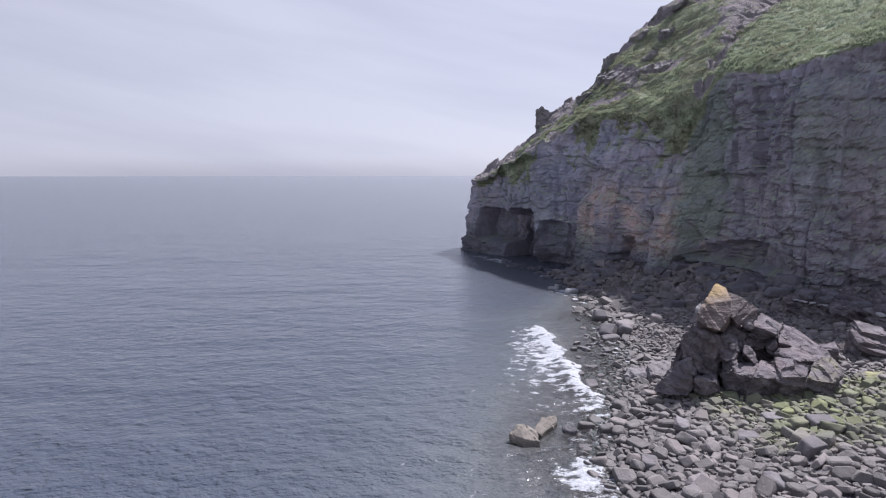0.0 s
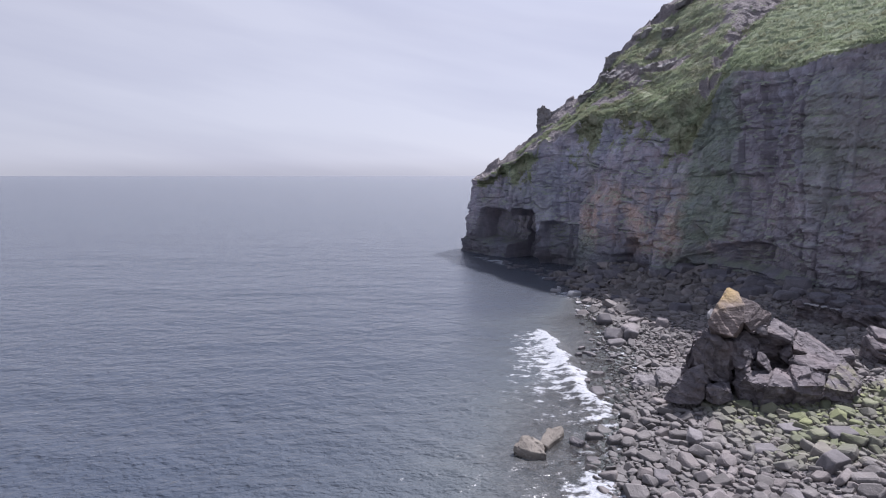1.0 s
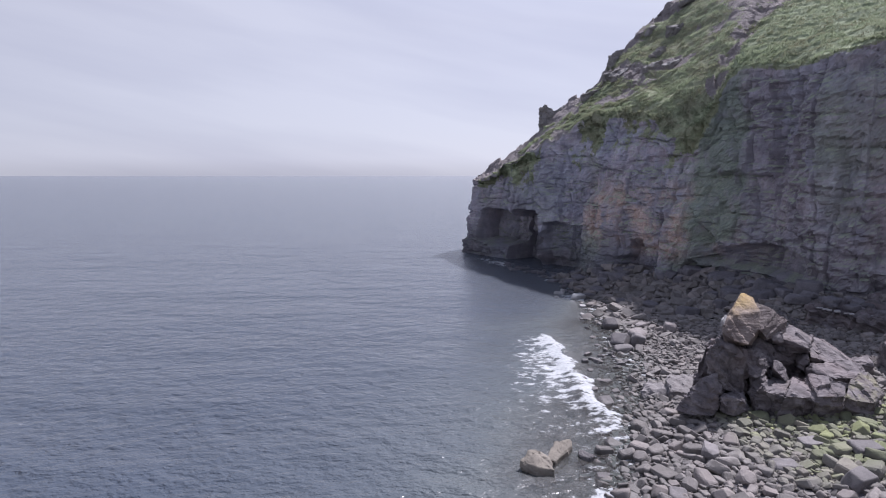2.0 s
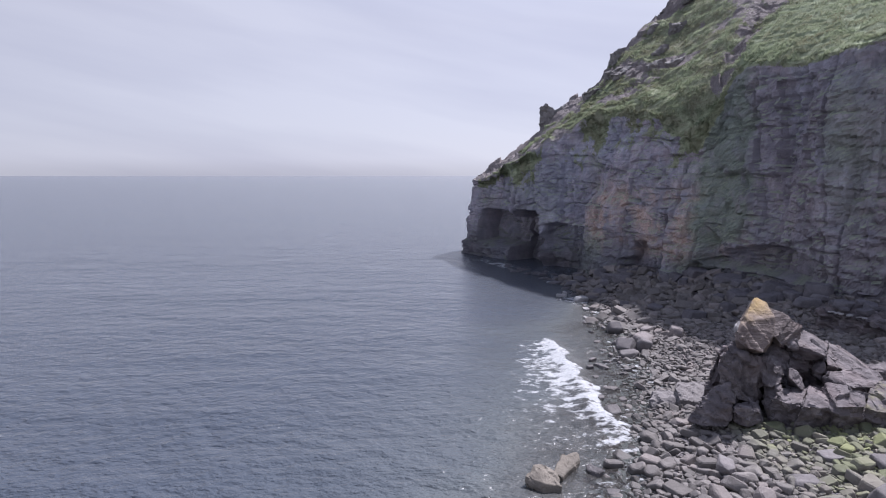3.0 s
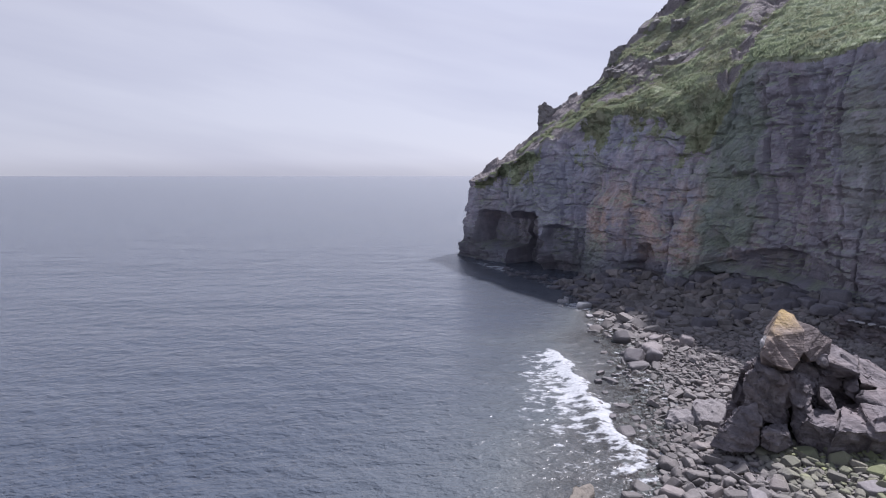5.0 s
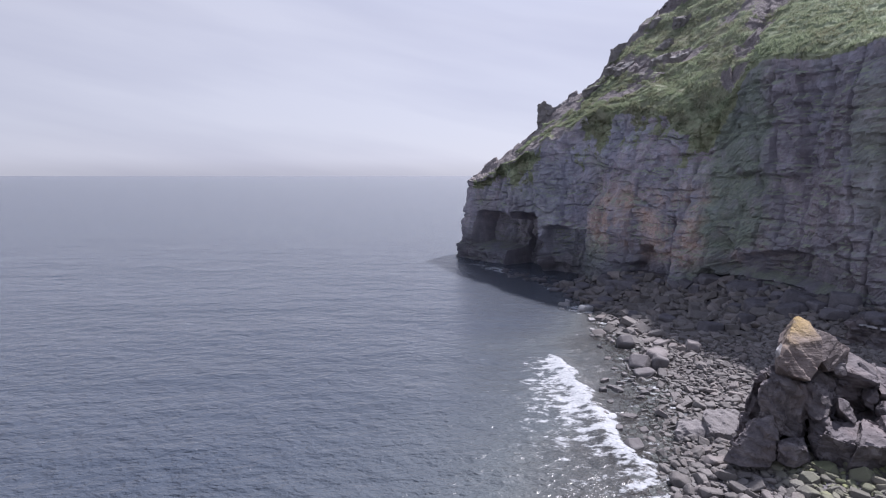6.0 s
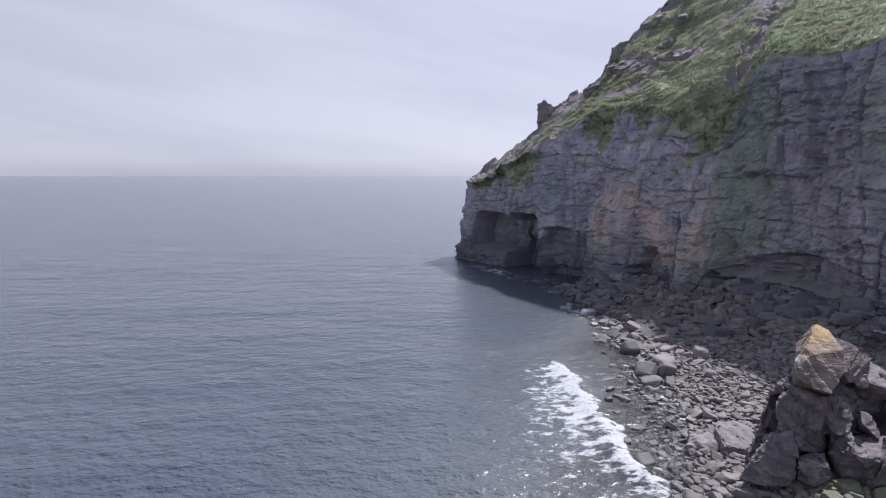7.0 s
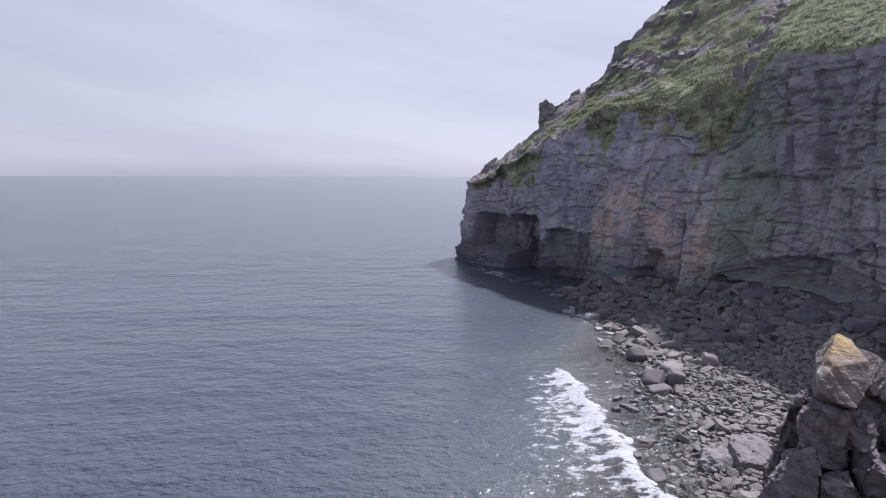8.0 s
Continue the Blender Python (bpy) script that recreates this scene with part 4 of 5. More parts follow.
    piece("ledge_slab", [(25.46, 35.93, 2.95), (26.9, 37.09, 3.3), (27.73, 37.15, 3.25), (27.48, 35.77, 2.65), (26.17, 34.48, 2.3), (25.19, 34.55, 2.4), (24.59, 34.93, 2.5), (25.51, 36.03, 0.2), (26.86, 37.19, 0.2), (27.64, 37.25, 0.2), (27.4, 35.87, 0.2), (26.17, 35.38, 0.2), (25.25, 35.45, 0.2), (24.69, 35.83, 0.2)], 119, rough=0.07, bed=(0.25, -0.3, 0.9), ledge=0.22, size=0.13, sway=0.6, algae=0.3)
    piece("wedged_block", [(22.15, 39.1, 5.38), (23.04, 39.3, 5.37), (22.9, 39.1, 4.74), (22.21, 38.9, 4.79), (22.74, 40.1, 5.0), (23.51, 40.1, 5.0), (23.47, 40.1, 4.34), (22.68, 39.9, 4.39)], 21, size=0.16, rough=0.05)
    piece("slab", [(25.05, 42.0, 5.25), (26.99, 42.2, 4.34), (24.3, 38.4, 4.61), (23.23, 40.0, 4.09), (23.37, 40.2, 4.76), (24.57, 38.9, 4.04), (23.47, 40.2, 3.62), (27.05, 42.2, 3.51), (24.91, 42.0, 3.29)], 16, rough=0.055, bed=(0.35, 0.1, 0.9))
    piece("slab", [(25.21, 40.9, 4.54), (26.44, 41.4, 4.46), (24.3, 38.3, 4.34), (24.06, 38.2, 3.02), (23.72, 38.6, 3.23), (25.38, 39.8, 2.07), (26.47, 41.2, 2.53), (25.36, 41.2, 3.43)], 23, rough=0.055, bed=(0.35, 0.1, 0.9))
    piece("slab", [(27.26, 42.5, 4.22), (28.27, 42.8, 3.81), (30.02, 42.4, 2.49), (27.42, 38.7, 3.13), (24.35, 38.2, 4.03), (27.83, 39.4, 2.39), (24.85, 39.0, 3.28), (28.06, 43.5, 2.21), (30.8, 43.5, 0.6)], 17, rough=0.055, bed=(0.35, 0.1, 0.9))
    piece("broken_block", [(21.8, 37.8, 3.94), (22.26, 37.9, 3.82), (22.54, 37.3, 2.84), (22.18, 36.9, 2.69), (21.44, 37.2, 3.54), (22.62, 38.8, 3.43), (23.3, 38.6, 2.25), (22.21, 38.6, 2.46)], 20, size=0.16, rough=0.05)
    piece("pillar", [(20.28, 38.6, 4.29), (20.7, 38.4, 4.56), (21.44, 38.5, 4.24), (21.23, 38.2, 3.74), (21.3, 37.9, 3.42), (20.92, 37.4, 3.07), (20.29, 37.2, 2.84), (20.04, 37.5, 3.03), (20.02, 38.3, 3.31), (21.68, 40.6, 3.97), (23.0, 40.6, 3.9), (23.05, 40.4, 1.61), (21.56, 40.4, 1.92)], 13, size=0.13, rough=0.1, ledge=0.2, sway=0.6)
    piece("pillar", [(20.31, 38.2, 3.0), (20.71, 37.5, 3.14), (21.26, 37.6, 2.82), (20.74, 36.9, 2.53), (20.33, 36.7, 2.11), (20.03, 36.9, 1.84), (20.14, 37.6, 2.4), (20.11, 36.9, 0.71), (20.62, 36.7, 0.8), (23.0, 39.8, 1.54), (21.62, 40.2, 1.69), (22.97, 40.0, -0.37)], 26, size=0.13, rough=0.1, ledge=0.2, sway=0.6)
    piece("flank", [(17.18, 37.3, 4.86), (17.43, 37.2, 3.8), (18.1, 37.7, 5.34), (18.85, 37.4, 5.09), (20.14, 38.2, 4.45), (19.89, 38.0, 3.03), (18.58, 37.3, 2.98), (17.77, 37.1, 3.17), (20.34, 38.2, 1.45), (17.1, 37.4, 3.0), (18.36, 37.2, 2.09), (19.46, 40.5, 4.37), (19.26, 40.5, 3.45), (21.32, 41.0, 3.29), (19.12, 40.0, 1.78)], 14, rough=0.11, size=0.12, sway=1.1, ledge=0.2, bed=(0.6, -0.3, 0.7))
    piece("foot_block", [(14.95, 36.5, 0.98), (15.41, 36.6, 1.84), (16.29, 36.8, 2.61), (16.53, 36.9, 2.94), (17.6, 37.0, 3.27), (17.5, 36.3, 2.21), (16.77, 36.1, 2.29), (15.74, 35.9, 0.88), (17.27, 36.0, 0.84), (18.25, 39.5, 1.97), (19.76, 39.5, 1.71), (16.88, 39.0, 0.34)], 27, rough=0.08, size=0.12, sway=0.9, ledge=0.12)
    piece("foot_block", [(17.43, 36.0, 1.08), (17.56, 36.1, 2.11), (18.31, 35.95, 2.06), (19.39, 36.3, 1.49), (19.19, 36.2, 0.99), (18.25, 35.9, 0.88), (18.54, 37.2, 1.97), (19.76, 37.4, 1.99), (20.33, 38.0, 0.01), (18.47, 38.0, 0.77)], 15, rough=0.09, size=0.1, sway=0.7, ledge=0.1)
    return top


def build_side_rock():
    top = tagged(new("rock_outcrop"), "smaller slabby grey rock outcrop beside the big one", "rock")
    top.location = (32.5, 40.5, 1.0)
    put = Matrix.Translation(-top.location)
    for k, pts in enumerate((
        box_points(34.3, 42.6, 3.55, 2.3, 1.8, 0.4, (14, 15, -12), 901, 0.14),
        box_points(34.0, 42.0, 3.0, 2.6, 2.0, 0.4, (14, 14, -8), 902, 0.14),
        box_points(33.8, 41.4, 2.5, 2.8, 1.9, 0.45, (12, 15, -14), 903, 0.14),
        box_points(34.2, 42.5, 1.2, 2.8, 2.4, 3.6, (6, 10, -10), 904, 0.16),
        [(29.75, 37.0, 2.09), (32.38, 39.5, 1.53), (34.29, 39.5, 1.45), (32.93, 37.2, 1.62), (29.49, 36.0, 1.55), (32.04, 36.0, 0.57), (29.56, 36.0, 0.07), (32.09, 36.0, 0.08), (29.41, 36.6, -0.17), (31.52, 39.0, -0.57), (34.45, 39.0, -0.56)],
        [(30.5, 43.0, 2.36), (31.61, 43.0, 2.64), (30.61, 41.0, 2.69), (29.45, 41.0, 2.51), (30.31, 42.5, -0.02), (32.12, 42.5, -0.01), (30.61, 40.8, 2.21), (29.23, 40.8, 2.12)],
        [(29.86, 38.6, 1.84), (30.69, 38.6, 1.71), (29.99, 37.0, 1.68), (28.82, 36.4, 0.49), (28.76, 36.8, -0.16), (29.95, 36.8, -0.24), (30.05, 38.4, -0.35), (31.08, 38.4, -0.35)],
    )):
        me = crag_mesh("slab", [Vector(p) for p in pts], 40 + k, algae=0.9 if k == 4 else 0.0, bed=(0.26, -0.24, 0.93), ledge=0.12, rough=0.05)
        me.transform(put)
        link_part("slab", me, None, top)
    return top


def build_skyline_crags():
    """Bare rock knobs that break the skyline of the headland and stand out of its turf."""
    knobs = []
    for pts, seed in (
        ([(19.0, 122.6, 23.6), (19.1, 122.6, 29.2), (20.2, 122.8, 29.9), (21.3, 122.8, 29.2), (22.6, 122.8, 28.9), (22.8, 122.5, 26.5), (21.0, 122.0, 24.2), (19.4, 125, 24), (19.6, 125, 29), (23, 125, 28.4), (23, 125, 25)], 51),
        ([(22.2, 122.8, 28.9), (23.5, 122.8, 28.9), (25.6, 123.2, 30.2), (26.6, 123.2, 29.6), (26.2, 122.4, 28.2), (22.8, 122.4, 27), (22.4, 125.5, 28), (26.5, 125.5, 28.6)], 52),
        ([(32.7, 123.2, 35.6), (33.0, 123.2, 39.8), (34.5, 123.4, 40.8), (36.9, 123.6, 41.4), (37.6, 123.2, 40), (35, 122.6, 37), (33, 126, 36), (33.5, 126, 39.5), (38, 126, 40)], 53),
        ([(37.6, 123.4, 42.2), (38.4, 123.4, 43.8), (40.4, 123.6, 44.6), (41.6, 123.4, 43.6), (39, 122.6, 41.8), (38, 126, 42), (42, 126, 43)], 54),
        ([(42.1, 123.2, 45.2), (42.5, 123.2, 47.6), (44.1, 123.4, 48.7), (46.5, 123.6, 50.4), (47.5, 123.2, 49), (44.6, 122.5, 45.8), (42.6, 126, 46), (47.5, 126, 48.6)], 55),
        ([(28.0, 123.2, 31.4), (28.6, 123.2, 32.8), (30.4, 123.4, 33.8), (31.4, 123.2, 33.2), (29.6, 122.4, 31.4), (28.4, 126, 31), (31.4, 126, 32.6)], 56),
    ):
        knobs.append((pts, seed))
    sown = random.Random(91)
    tops = [v.co for v in headland.data.vertices]
    wanted = [c for c in tops if 24 < c.x < 52 and 100 < c.y < 123 and c.z > 28 and c.x > 20 + 0.45 * (c.z - 22)]
    for k in range(9):
        c = sown.choice(wanted)
        w, d, h = sown.uniform(1.6, 3.6), sown.uniform(1.2, 2.4), sown.uniform(0.8, 2.0)
        knobs.append((box_points(c.x, c.y, c.z, w, d, h, (sown.uniform(-15, 15), sown.uniform(-35, -10), sown.uniform(-30, 30)), 700 + k, 0.3), 70 + k))
    for pts, seed in knobs:
        me = crag_mesh("crag", [Vector(p) for p in pts], seed, size=0.4, rough=0.14, bed=(0.25, -0.1, 1.0), ledge=0.16)
        me.materials.clear()
        link_part("crag", me, KNOB, headland, "bare grey rock knob on the slope")


build_skyline_crags()
build_outcrop()
build_side_rock()


def boulder(x, y, size, seed, mat, label, turn=0, tilt=0, sink=0.25, squash=1.0, name="boulder", z=None):
    me = stone_mesh(name, seed, 2)
    co = np.array([v.co[:] for v in me.vertices])
    no = np.array([v.normal[:] for v in me.vertices])
    ob = new(name, me)
    me.materials.append(mat)
    gz = float(ground_height(np.array([[x]], float), np.array([[y]], float))[0, 0]) if z is None else z
    h = co[:, 2].max() * size * squash
    ob.matrix_world = Matrix.LocRotScale((x, y, gz + h * (1 - 2 * sink) * 1.0), Euler((radians(tilt), 0, radians(turn))), (size, size, size * squash))
    return tagged(ob, label, "boulder", "large boulders on the beach")


GREY = "large grey weathered boulder lying among the beach stones"
BIG = [
    (11.25, 40.1, 1.35, 103, 20, 35, 1.2),
    (16.6, 54.6, 2.0, 104, -20, 22, 1.1), (16.4, 52.8, 1.9, 105, 15, 0, 0.6), (19.3, 57.3, 2.2, 106, 30, 8, 1.0),
    (18.3, 54.6, 1.9, 107, 80, 12, 1.1), (17.4, 60.8, 2.0, 108, 0, 30, 1.2), (20.6, 60.5, 1.6, 109, 40, 0, 0.8),
    (16.6, 56.2, 1.4, 110, 10, 0, 0.8), (22.8, 58.4, 2.0, 111, 70, 5, 0.8), (26.5, 63.0, 2.6, 112, 10, 10, 0.9),
    (24.0, 67.5, 2.2, 113, 50, 5, 0.8), (30.5, 64.0, 2.4, 114, 90, 8, 0.9), (33.0, 66.5, 3.0, 115, 20, 12, 1.0),
    (35.6, 64.9, 2.8, 116, 60, 15, 1.2), (34.2, 63.6, 1.8, 117, 10, 5, 1.0), (36.4, 60.4, 2.4, 118, 35, 10, 0.9),
    (18.6, 76.0, 1.9, 119, 25, 0, 0.8), (17.2, 79.5, 1.5, 120, 70, 10, 0.9), (21.5, 71.0, 2.1, 121, 0, 0, 0.9),
    (20.7, 79.0, 2.4, 122, 40, 5, 0.9), (14.6, 96.5, 1.8, 123, 10, 0, 0.8), (16.4, 88.5, 1.8, 124, 60, 0, 0.8),
    (10.4, 36.6, 1.1, 125, 30, 0, 0.8), (9.2, 44.0, 0.9, 126, 10, 0, 0.7), (10.8, 46.8, 1.0, 127, 60, 0, 0.7), (12.6, 44.6, 1.2, 128, 0, 0, 0.8),
    (8.1, 31.2, 0.9, 141, 30, 0, 0.8), (8.6, 30.0, 1.0, 142, 70, 5, 0.7), (8.4, 32.6, 0.8, 143, 0, 0, 0.7), (7.7, 30.3, 0.7, 144, 20, 0, 0.6),
    (18.0, 29.6, 1.6, 129, -10, 6, 0.55), (20.3, 27.2, 1.9, 130, 25, 10, 0.8), (16.9, 24.6, 1.6, 131, 70, 30, 1.0), (22.8, 30.4, 1.9, 132, 0, 4, 0.5),
    (20.8, 31.8, 1.7, 133, 20, 4, 0.45), (14.9, 31.4, 1.6, 134, 65, 8, 0.8), (13.4, 25.2, 1.5, 135, 15, 4, 0.8), (11.6, 27.4, 1.4, 136, 80, 8, 0.9),
]
for x, y, size, seed, turn, tilt, squash in BIG:
    # past y 61 the cliff's shade is painted in by the darker stone
    boulder(x, y, size, seed, SHADED_ROCK if y > 61 else BOULDER, GREY, turn, tilt, 0.22, squash)


def block_rock(name, label, points, seed, mat, category="rock", **kw):
    me = crag_mesh(name, [Vector(p) for p in points], seed, **kw)
    base = Vector((sum(p[0] for p in points) / len(points), sum(p[1] for p in points) / len(points), 0.0))
    me.transform(Matrix.Translation(-base))
    me.materials.clear()
    me.materials.append(mat)
    ob = new(name, me)
    ob.location = base
    return tagged(ob, label, category)


ROCK_A = [(4.2, 30.62, 0.45), (5.07, 30.03, 0.42), (5.98, 29.97, 0.35), (4.67, 31.25, 0.85), (5.15, 31.45, 0.8), (5.81, 30.93, 0.55), (4.12, 30.49, -0.5), (5.06, 29.86, -0.5), (6.05, 29.79, -0.5), (4.63, 31.17, -0.5), (5.15, 31.39, -0.5), (5.86, 30.83, -0.5)]
ROCK_B = [(5.77, 31.21, 0.4), (6.54, 32.85, 0.5), (7.43, 33.34, 0.45), (7.43, 32.76, 0.35), (6.68, 31.74, 0.33), (6.18, 31.0, 0.3), (5.7, 31.01, -0.5), (6.53, 32.79, -0.5), (7.49, 33.32, -0.5), (7.49, 32.69, -0.5), (6.68, 31.59, -0.5), (6.14, 30.79, -0.5)]
ROCK_C = [(7.75, 32.41, 0.2), (8.04, 32.33, 0.3), (8.49, 31.71, 0.3), (8.24, 31.49, 0.2), (7.75, 31.99, 0.15), (7.73, 32.32, -0.5), (8.04, 32.24, -0.5), (8.52, 31.57, -0.5), (8.25, 31.33, -0.5), (7.73, 31.87, -0.5)]
block_rock("boulder", "big flat-topped grey boulder beside the outcrop", [(16.27, 42.2, 1.13), (17.2, 43.6, 0.95), (19.33, 43.8, 0.8), (18.93, 41.6, 0.69), (17.43, 40.2, 0.67), (16.03, 40.4, 0.78), (17.24, 39.8, -0.8), (15.85, 40.0, -0.75), (18.97, 41.5, -1.31), (17.02, 43.6, -1.62), (19.61, 43.8, -1.69)], 211, BOULDER, "boulder", rough=0.07)
block_rock("boulder", "big blocky grey boulder beside the outcrop", [(14.33, 41.2, 0.49), (15.33, 42.6, 0.66), (16.46, 43.0, 0.63), (16.17, 41.2, 0.68), (15.56, 40.2, -0.37), (14.4, 40.4, -0.27), (15.61, 40.3, -0.95), (14.4, 40.6, -0.98), (15.24, 43.0, -1.41), (16.76, 43.0, -1.4)], 212, BOULDER, "boulder", rough=0.08)
block_rock("sea_rock", "tan flat-topped rock standing in the shallow water", ROCK_A, 201, TAN, size=0.1, rough=0.05, ledge=0.1, sway=0.6)
block_rock("sea_rock", "low tan slab joined by dark cracks in the shallow water", ROCK_B, 204, TAN, size=0.1, rough=0.06, ledge=0.12, sway=0.6)
block_rock("sea_rock", "small grey rock half covered by the shallow water", ROCK_C, 206, BOULDER, size=0.1, rough=0.05, ledge=0.05, sway=0.6)

shelf = [(35.4, 56.2, 3.2), (37.2, 52.0, 3.3), (40.2, 47.6, 3.2), (36.2, 57.5, 3.7), (44, 57, 4.2), (46, 50, 4.2), (41.5, 47.0, 3.6), (35.2, 55.6, 0.8), (40.0, 46.8, 0.8), (46, 49, 0.5), (44, 58, 0.5)]
block_rock("rock_shelf", "low dark rock shelf below the cliff", shelf, 221, CRAG, size=0.3, rough=0.3, ledge=0.3)
along = random.Random(17)
for k in range(14):
    boulder(along.uniform(36.5, 42), along.uniform(48, 57), along.uniform(0.8, 1.9), 630 + k, SHADED_ROCK, "shaded fallen block lying on the low rock shelf", along.uniform(0, 180), along.uniform(-15, 15), 0.2, along.uniform(0.6, 0.9), "boulder", 3.7)["group"] = "fallen blocks"
for k in range(16):
    t = k / 15 + along.uniform(-0.02, 0.02)
    x, y = 35.4 + 4.6 * t + along.uniform(-0.15, 0.15), 55.9 - 8.0 * t
    boulder(x, y, along.uniform(0.3, 0.75), 600 + k, PALE, "small pale stone on the edge of the dark rock shelf", along.uniform(0, 180), along.uniform(-20, 20), 0.2, along.uniform(0.4, 0.7), "pale_stone", 3.35)["group"] = "pale stones on the shelf"
for x, y, size, seed in ((36.4, 63.4, 1.4, 231), (34.2, 65.2, 1.3, 232), (35.2, 62.8, 0.9, 233), (33.0, 63.8, 0.8, 234), (36.8, 61.6, 1.0, 235)):
    boulder(x, y, size, seed, PALE, "pale boulder among dark stones below the cliff", 40 * seed % 180, 12, 0.1, 1.0)["group"] = "pale boulders"

# half-sunk rocks in the water off the cliff's foot
for x, y, size, seed in ((15.6, 95.0, 2.0, 241), (17.4, 90.5, 2.4, 242), (16.2, 87.6, 1.6, 243), (18.3, 86.0, 2.2, 244), (17.0, 83.4, 1.7, 245), (15.4, 91.6, 1.3, 246), (18.6, 81.4, 1.8, 247), (12.9, 99.8, 1.7, 248), (16.6, 80.6, 1.2, 249)):
    boulder(x, y, size, seed, SHADED_ROCK, "dark wet rock half sunk in the sea below the cliff", 37 * seed % 180, 8, 0.3, 0.7, z=-0.15)["group"] = "half-sunk rocks"

jumble = random.Random(58)
for k in range(46):
    y = jumble.uniform(80, 106)
    x = float(cliff_line(np.array(y))) - 2.0 - jumble.uniform(0, 1) * float(np.interp(y, [80, 92, 106], [9, 7, 4]))
    boulder(x, y, jumble.uniform(0.8, 2.0), jumble.randrange(9999), SHADED_ROCK, "dark wet rock half sunk in the sea below the cliff", jumble.uniform(0, 180), jumble.uniform(-12, 12), 0.35, jumble.uniform(0.5, 0.8), z=-0.1)["group"] = "half-sunk rocks"

# stones that stand out of the shallows between the breaker and the beach
for k in range(26):
    y = jumble.uniform(40, 66)
    x = float(np.interp(y, SHORE[:12, 1], SHORE[:12, 0])) - jumble.uniform(0.3, 4.2)
    boulder(x, y, jumble.uniform(0.45, 0.95), jumble.randrange(9999), BOULDER, "small dark wet stone standing out of the shallow water", jumble.uniform(0, 180), jumble.uniform(-15, 15), 0.3, jumble.uniform(0.6, 0.9), z=-0.02)["group"] = "stones in the shallows"

# rocks at the water's edge past the cliff's shadow, their sunlight put in as pale stone
for x, y, size, seed in ((15.4, 78.3, 1.5, 251), (17.3, 75.2, 2.2, 252), (16.2, 80.0, 1.0, 253), (14.6, 76.0, 0.8, 254), (16.8, 70.5, 1.0, 255), (15.8, 66.5, 0.9, 256)):
    boulder(x, y, size, seed, PALE, "pale grey rock in the shallow water's edge", 53 * seed % 180, 10, 0.25, 0.8, z=-0.1)["group"] = "shore rocks"

# fallen blocks along the foot of the cliff, in the shade-darkened stone
fallen = random.Random(33)
for _ in range(60):
    y = fallen.uniform(57, 92)
    x = float(cliff_line(np.array(y))) - abs(fallen.gauss(0.5, 2.4))
    if x < 19.5 and y < 80:
        continue
    boulder(x, y, fallen.uniform(1.2, 2.9), fallen.randrange(9999), SHADED_ROCK, "shaded grey fallen block lying at the foot of the cliff", fallen.uniform(0, 180), fallen.uniform(-15, 15), 0.2, fallen.uniform(0.7, 1.1))["group"] = "fallen blocks"

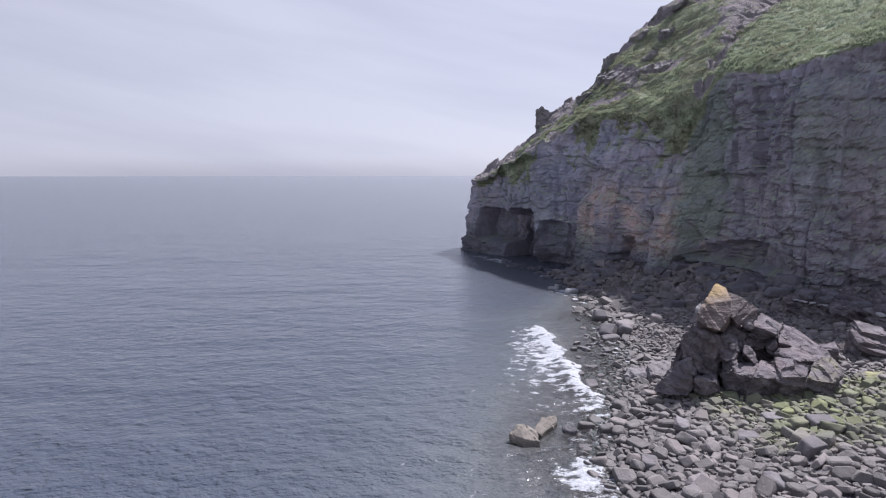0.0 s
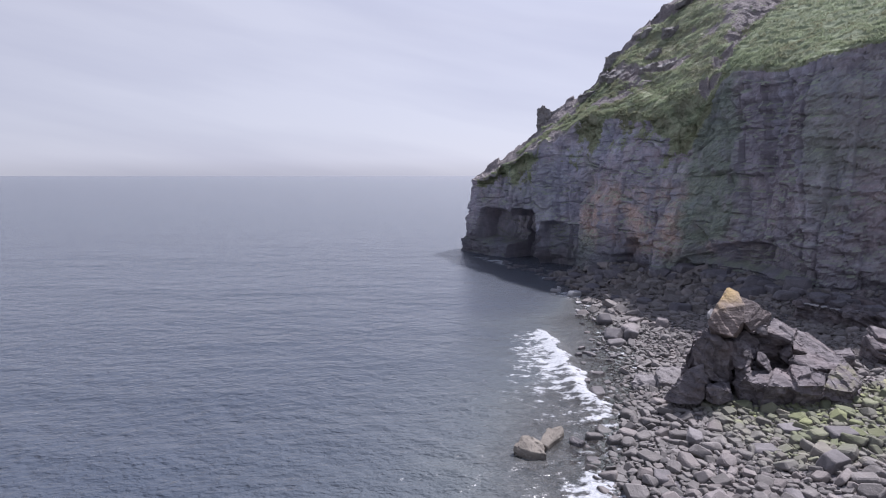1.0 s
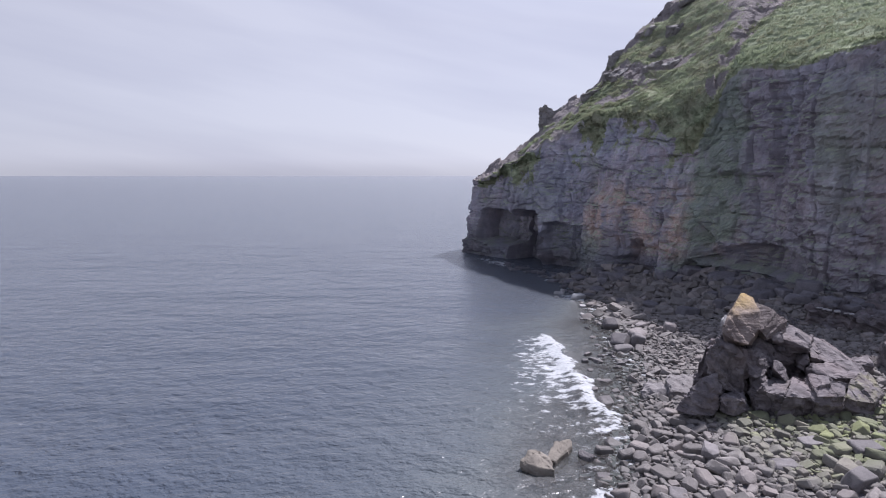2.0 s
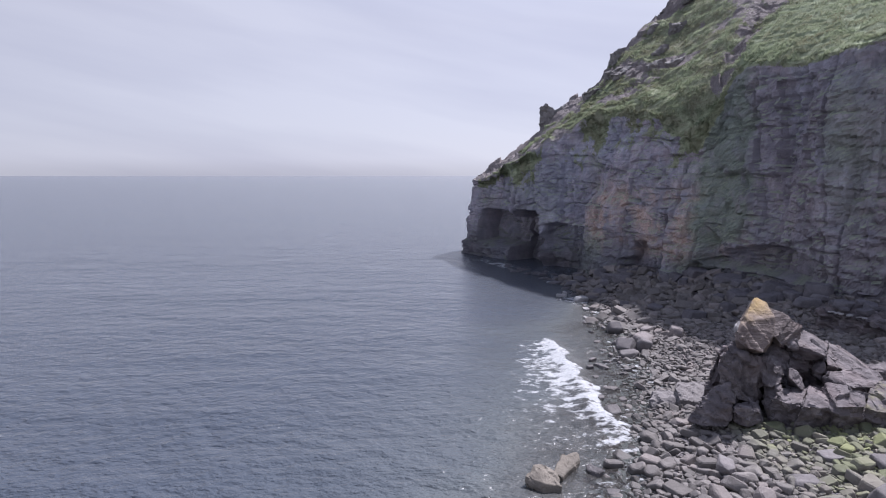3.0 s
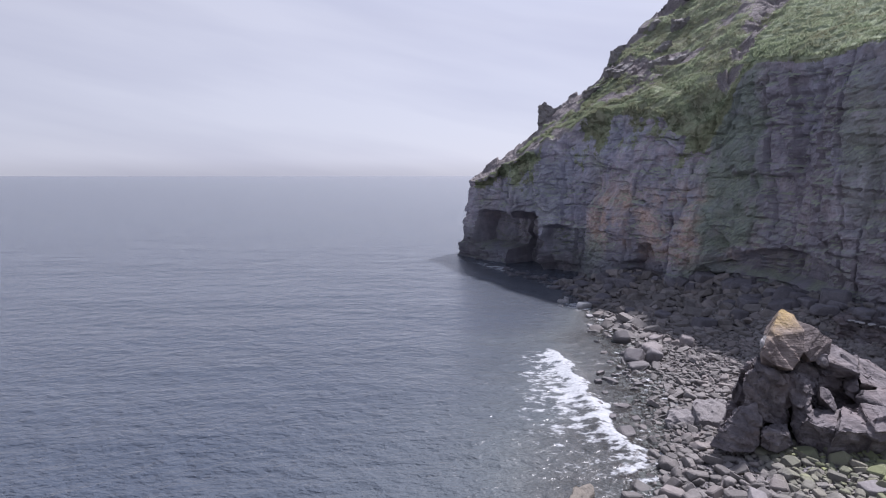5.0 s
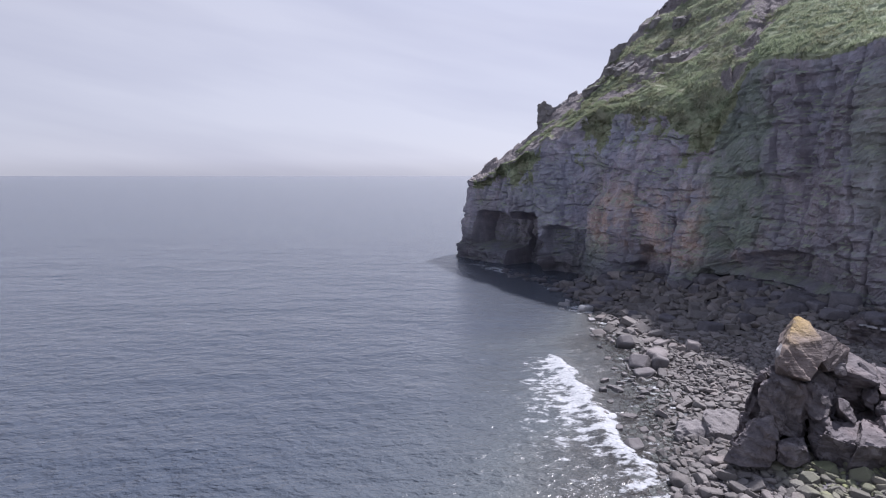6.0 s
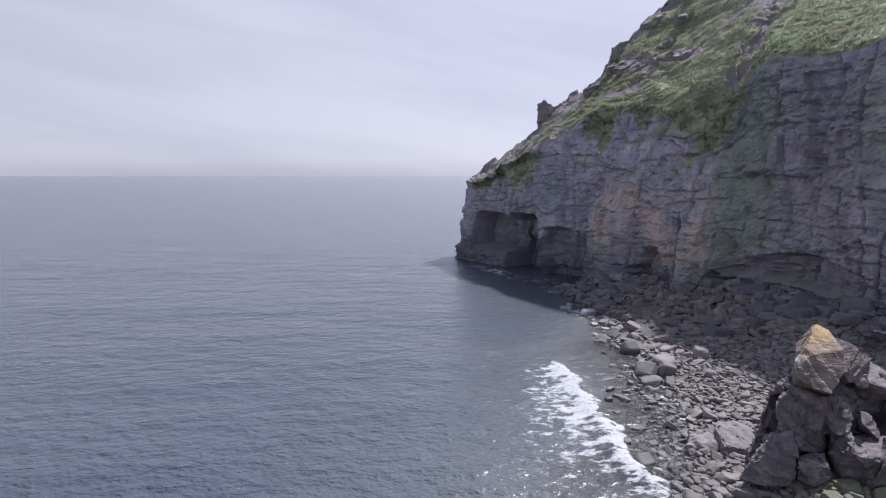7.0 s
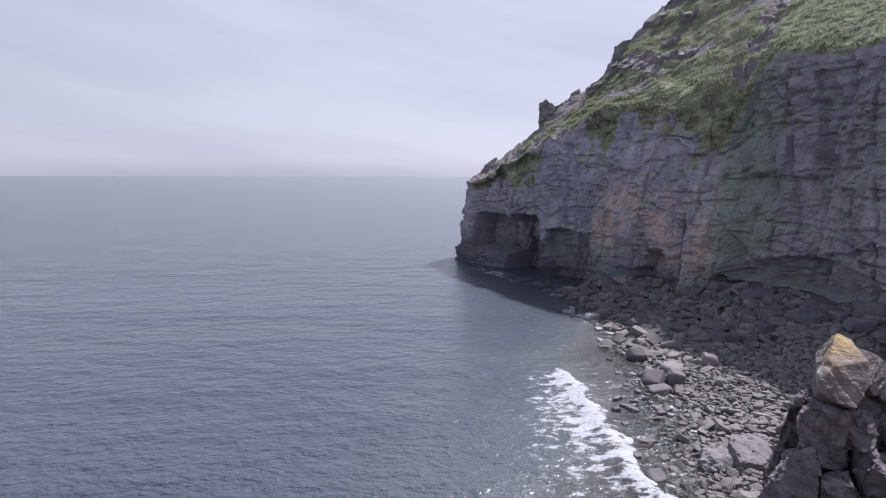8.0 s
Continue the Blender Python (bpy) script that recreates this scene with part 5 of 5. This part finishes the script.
# ---------------------------------------------------------------- beach stones
def scatter_stones():
    rng = random.Random(7)
    cells, placed = {}, []

    def free(x, y, r):
        i, j = int(x // 1.2), int(y // 1.2)
        for a in (-1, 0, 1):
            for b in (-1, 0, 1):
                for px, py, pr in cells.get((i + a, j + b), ()):
                    if (px - x) ** 2 + (py - y) ** 2 < (0.67 * (pr + r)) ** 2:
                        return False
        return True

    for r0, r1, tries in ((0.5, 0.8, 2600), (0.36, 0.5, 12000), (0.24, 0.36, 42000), (0.16, 0.24, 60000), (0.1, 0.16, 70000)):
        ys = [rng.uniform(-12, 92) for _ in range(int(1.3 * tries))]
        xs = [rng.uniform(6, 52) for _ in ys]
        d = shore_distance(np.array(xs), np.array(ys))
        wall = cliff_line(np.array(ys))
        for x, y, dd, wx in zip(xs, ys, d, wall):
            if dd < (-2.6 if 38 < y < 66 else -0.9) or x > wx + 0.6 or (dd < 0 and rng.random() < (0.6 if y > 34 else 0.4) - dd * 0.1):
                continue
            if r1 < 0.3 and (y > 66 or x > 36) or r1 < 0.2 and (y > 44 or x > 30) or r1 < 0.4 and y < 14:
                continue
            r = rng.uniform(r0, r1)
            r *= float(np.interp(y, [26, 40, 56, 66], [0.8, 0.66, 0.58, 1.15]))
            if free(x, y, r):
                cells.setdefault((int(x // 1.2), int(y // 1.2)), []).append((x, y, r))
                placed.append((x, y, r))
    return placed


STONES = scatter_stones()
SHAPES = [stone_mesh("stone", 300 + k, 1) for k in range(16)]
for me in SHAPES:
    me.materials.append(STONE)
beach = tagged(new("beach_stones"), "beach of tumbled grey stones, some green with algae", "stones", kind="structure")
near_stretch = [k for k, (x, y, r) in enumerate(STONES) if r > 0.24 and 20 < y < 46 and 8 < x < 26]
near_stretch = set(sorted(near_stretch, key=lambda k: -STONES[k][2])[:300])
SX = np.array([(x, y) for x, y, r in STONES])
GZ = ground_height(SX[:, 0][None], SX[:, 1][None])[0]
rng = random.Random(21)
bulk_v, bulk_f, base_n = [], [], 0
arrays = []
for me in SHAPES:
    arrays.append((np.array([v.co[:] for v in me.vertices]), np.array([p.vertices[:] for p in me.polygons])))
plain = []
for k in range(16):
    me = stone_mesh("stone", 300 + k, 0)
    plain.append((np.array([v.co[:] for v in me.vertices]), np.array([p.vertices[:] for p in me.polygons])))
    bpy.data.meshes.remove(me)
for k, (x, y, r) in enumerate(STONES):
    shape = rng.randrange(len(SHAPES))
    s = 2 * r * rng.uniform(1.05, 1.3)
    flatness = rng.uniform(0.75, 1.1)
    m = Matrix.LocRotScale((x, y, GZ[k] + r * rng.uniform(0.1, 0.42)), Euler((radians(rng.gauss(0, 17)), radians(rng.gauss(0, 17)), rng.uniform(0, 6.28))), (s, s, s * flatness))
    if k in near_stretch:
        ob = new("stone", SHAPES[shape])
        ob.matrix_world = m
        ob.parent = beach
    else:
        co, fa = plain[shape] if r < 0.14 or y > 60 or y < 18 else arrays[shape]
        mm = np.array(m)
        bulk_v.append(co @ mm[:3, :3].T + mm[:3, 3])
        bulk_f.append(fa + base_n)
        base_n += len(co)
bulk = bpy.data.meshes.new("stones")
bulk.from_pydata(np.concatenate(bulk_v).tolist(), [], np.concatenate(bulk_f).tolist())
bulk.update()
bulk_ob = link_part("stones", bulk, STONE, beach)
tagged(bulk_ob, kind="stuff")
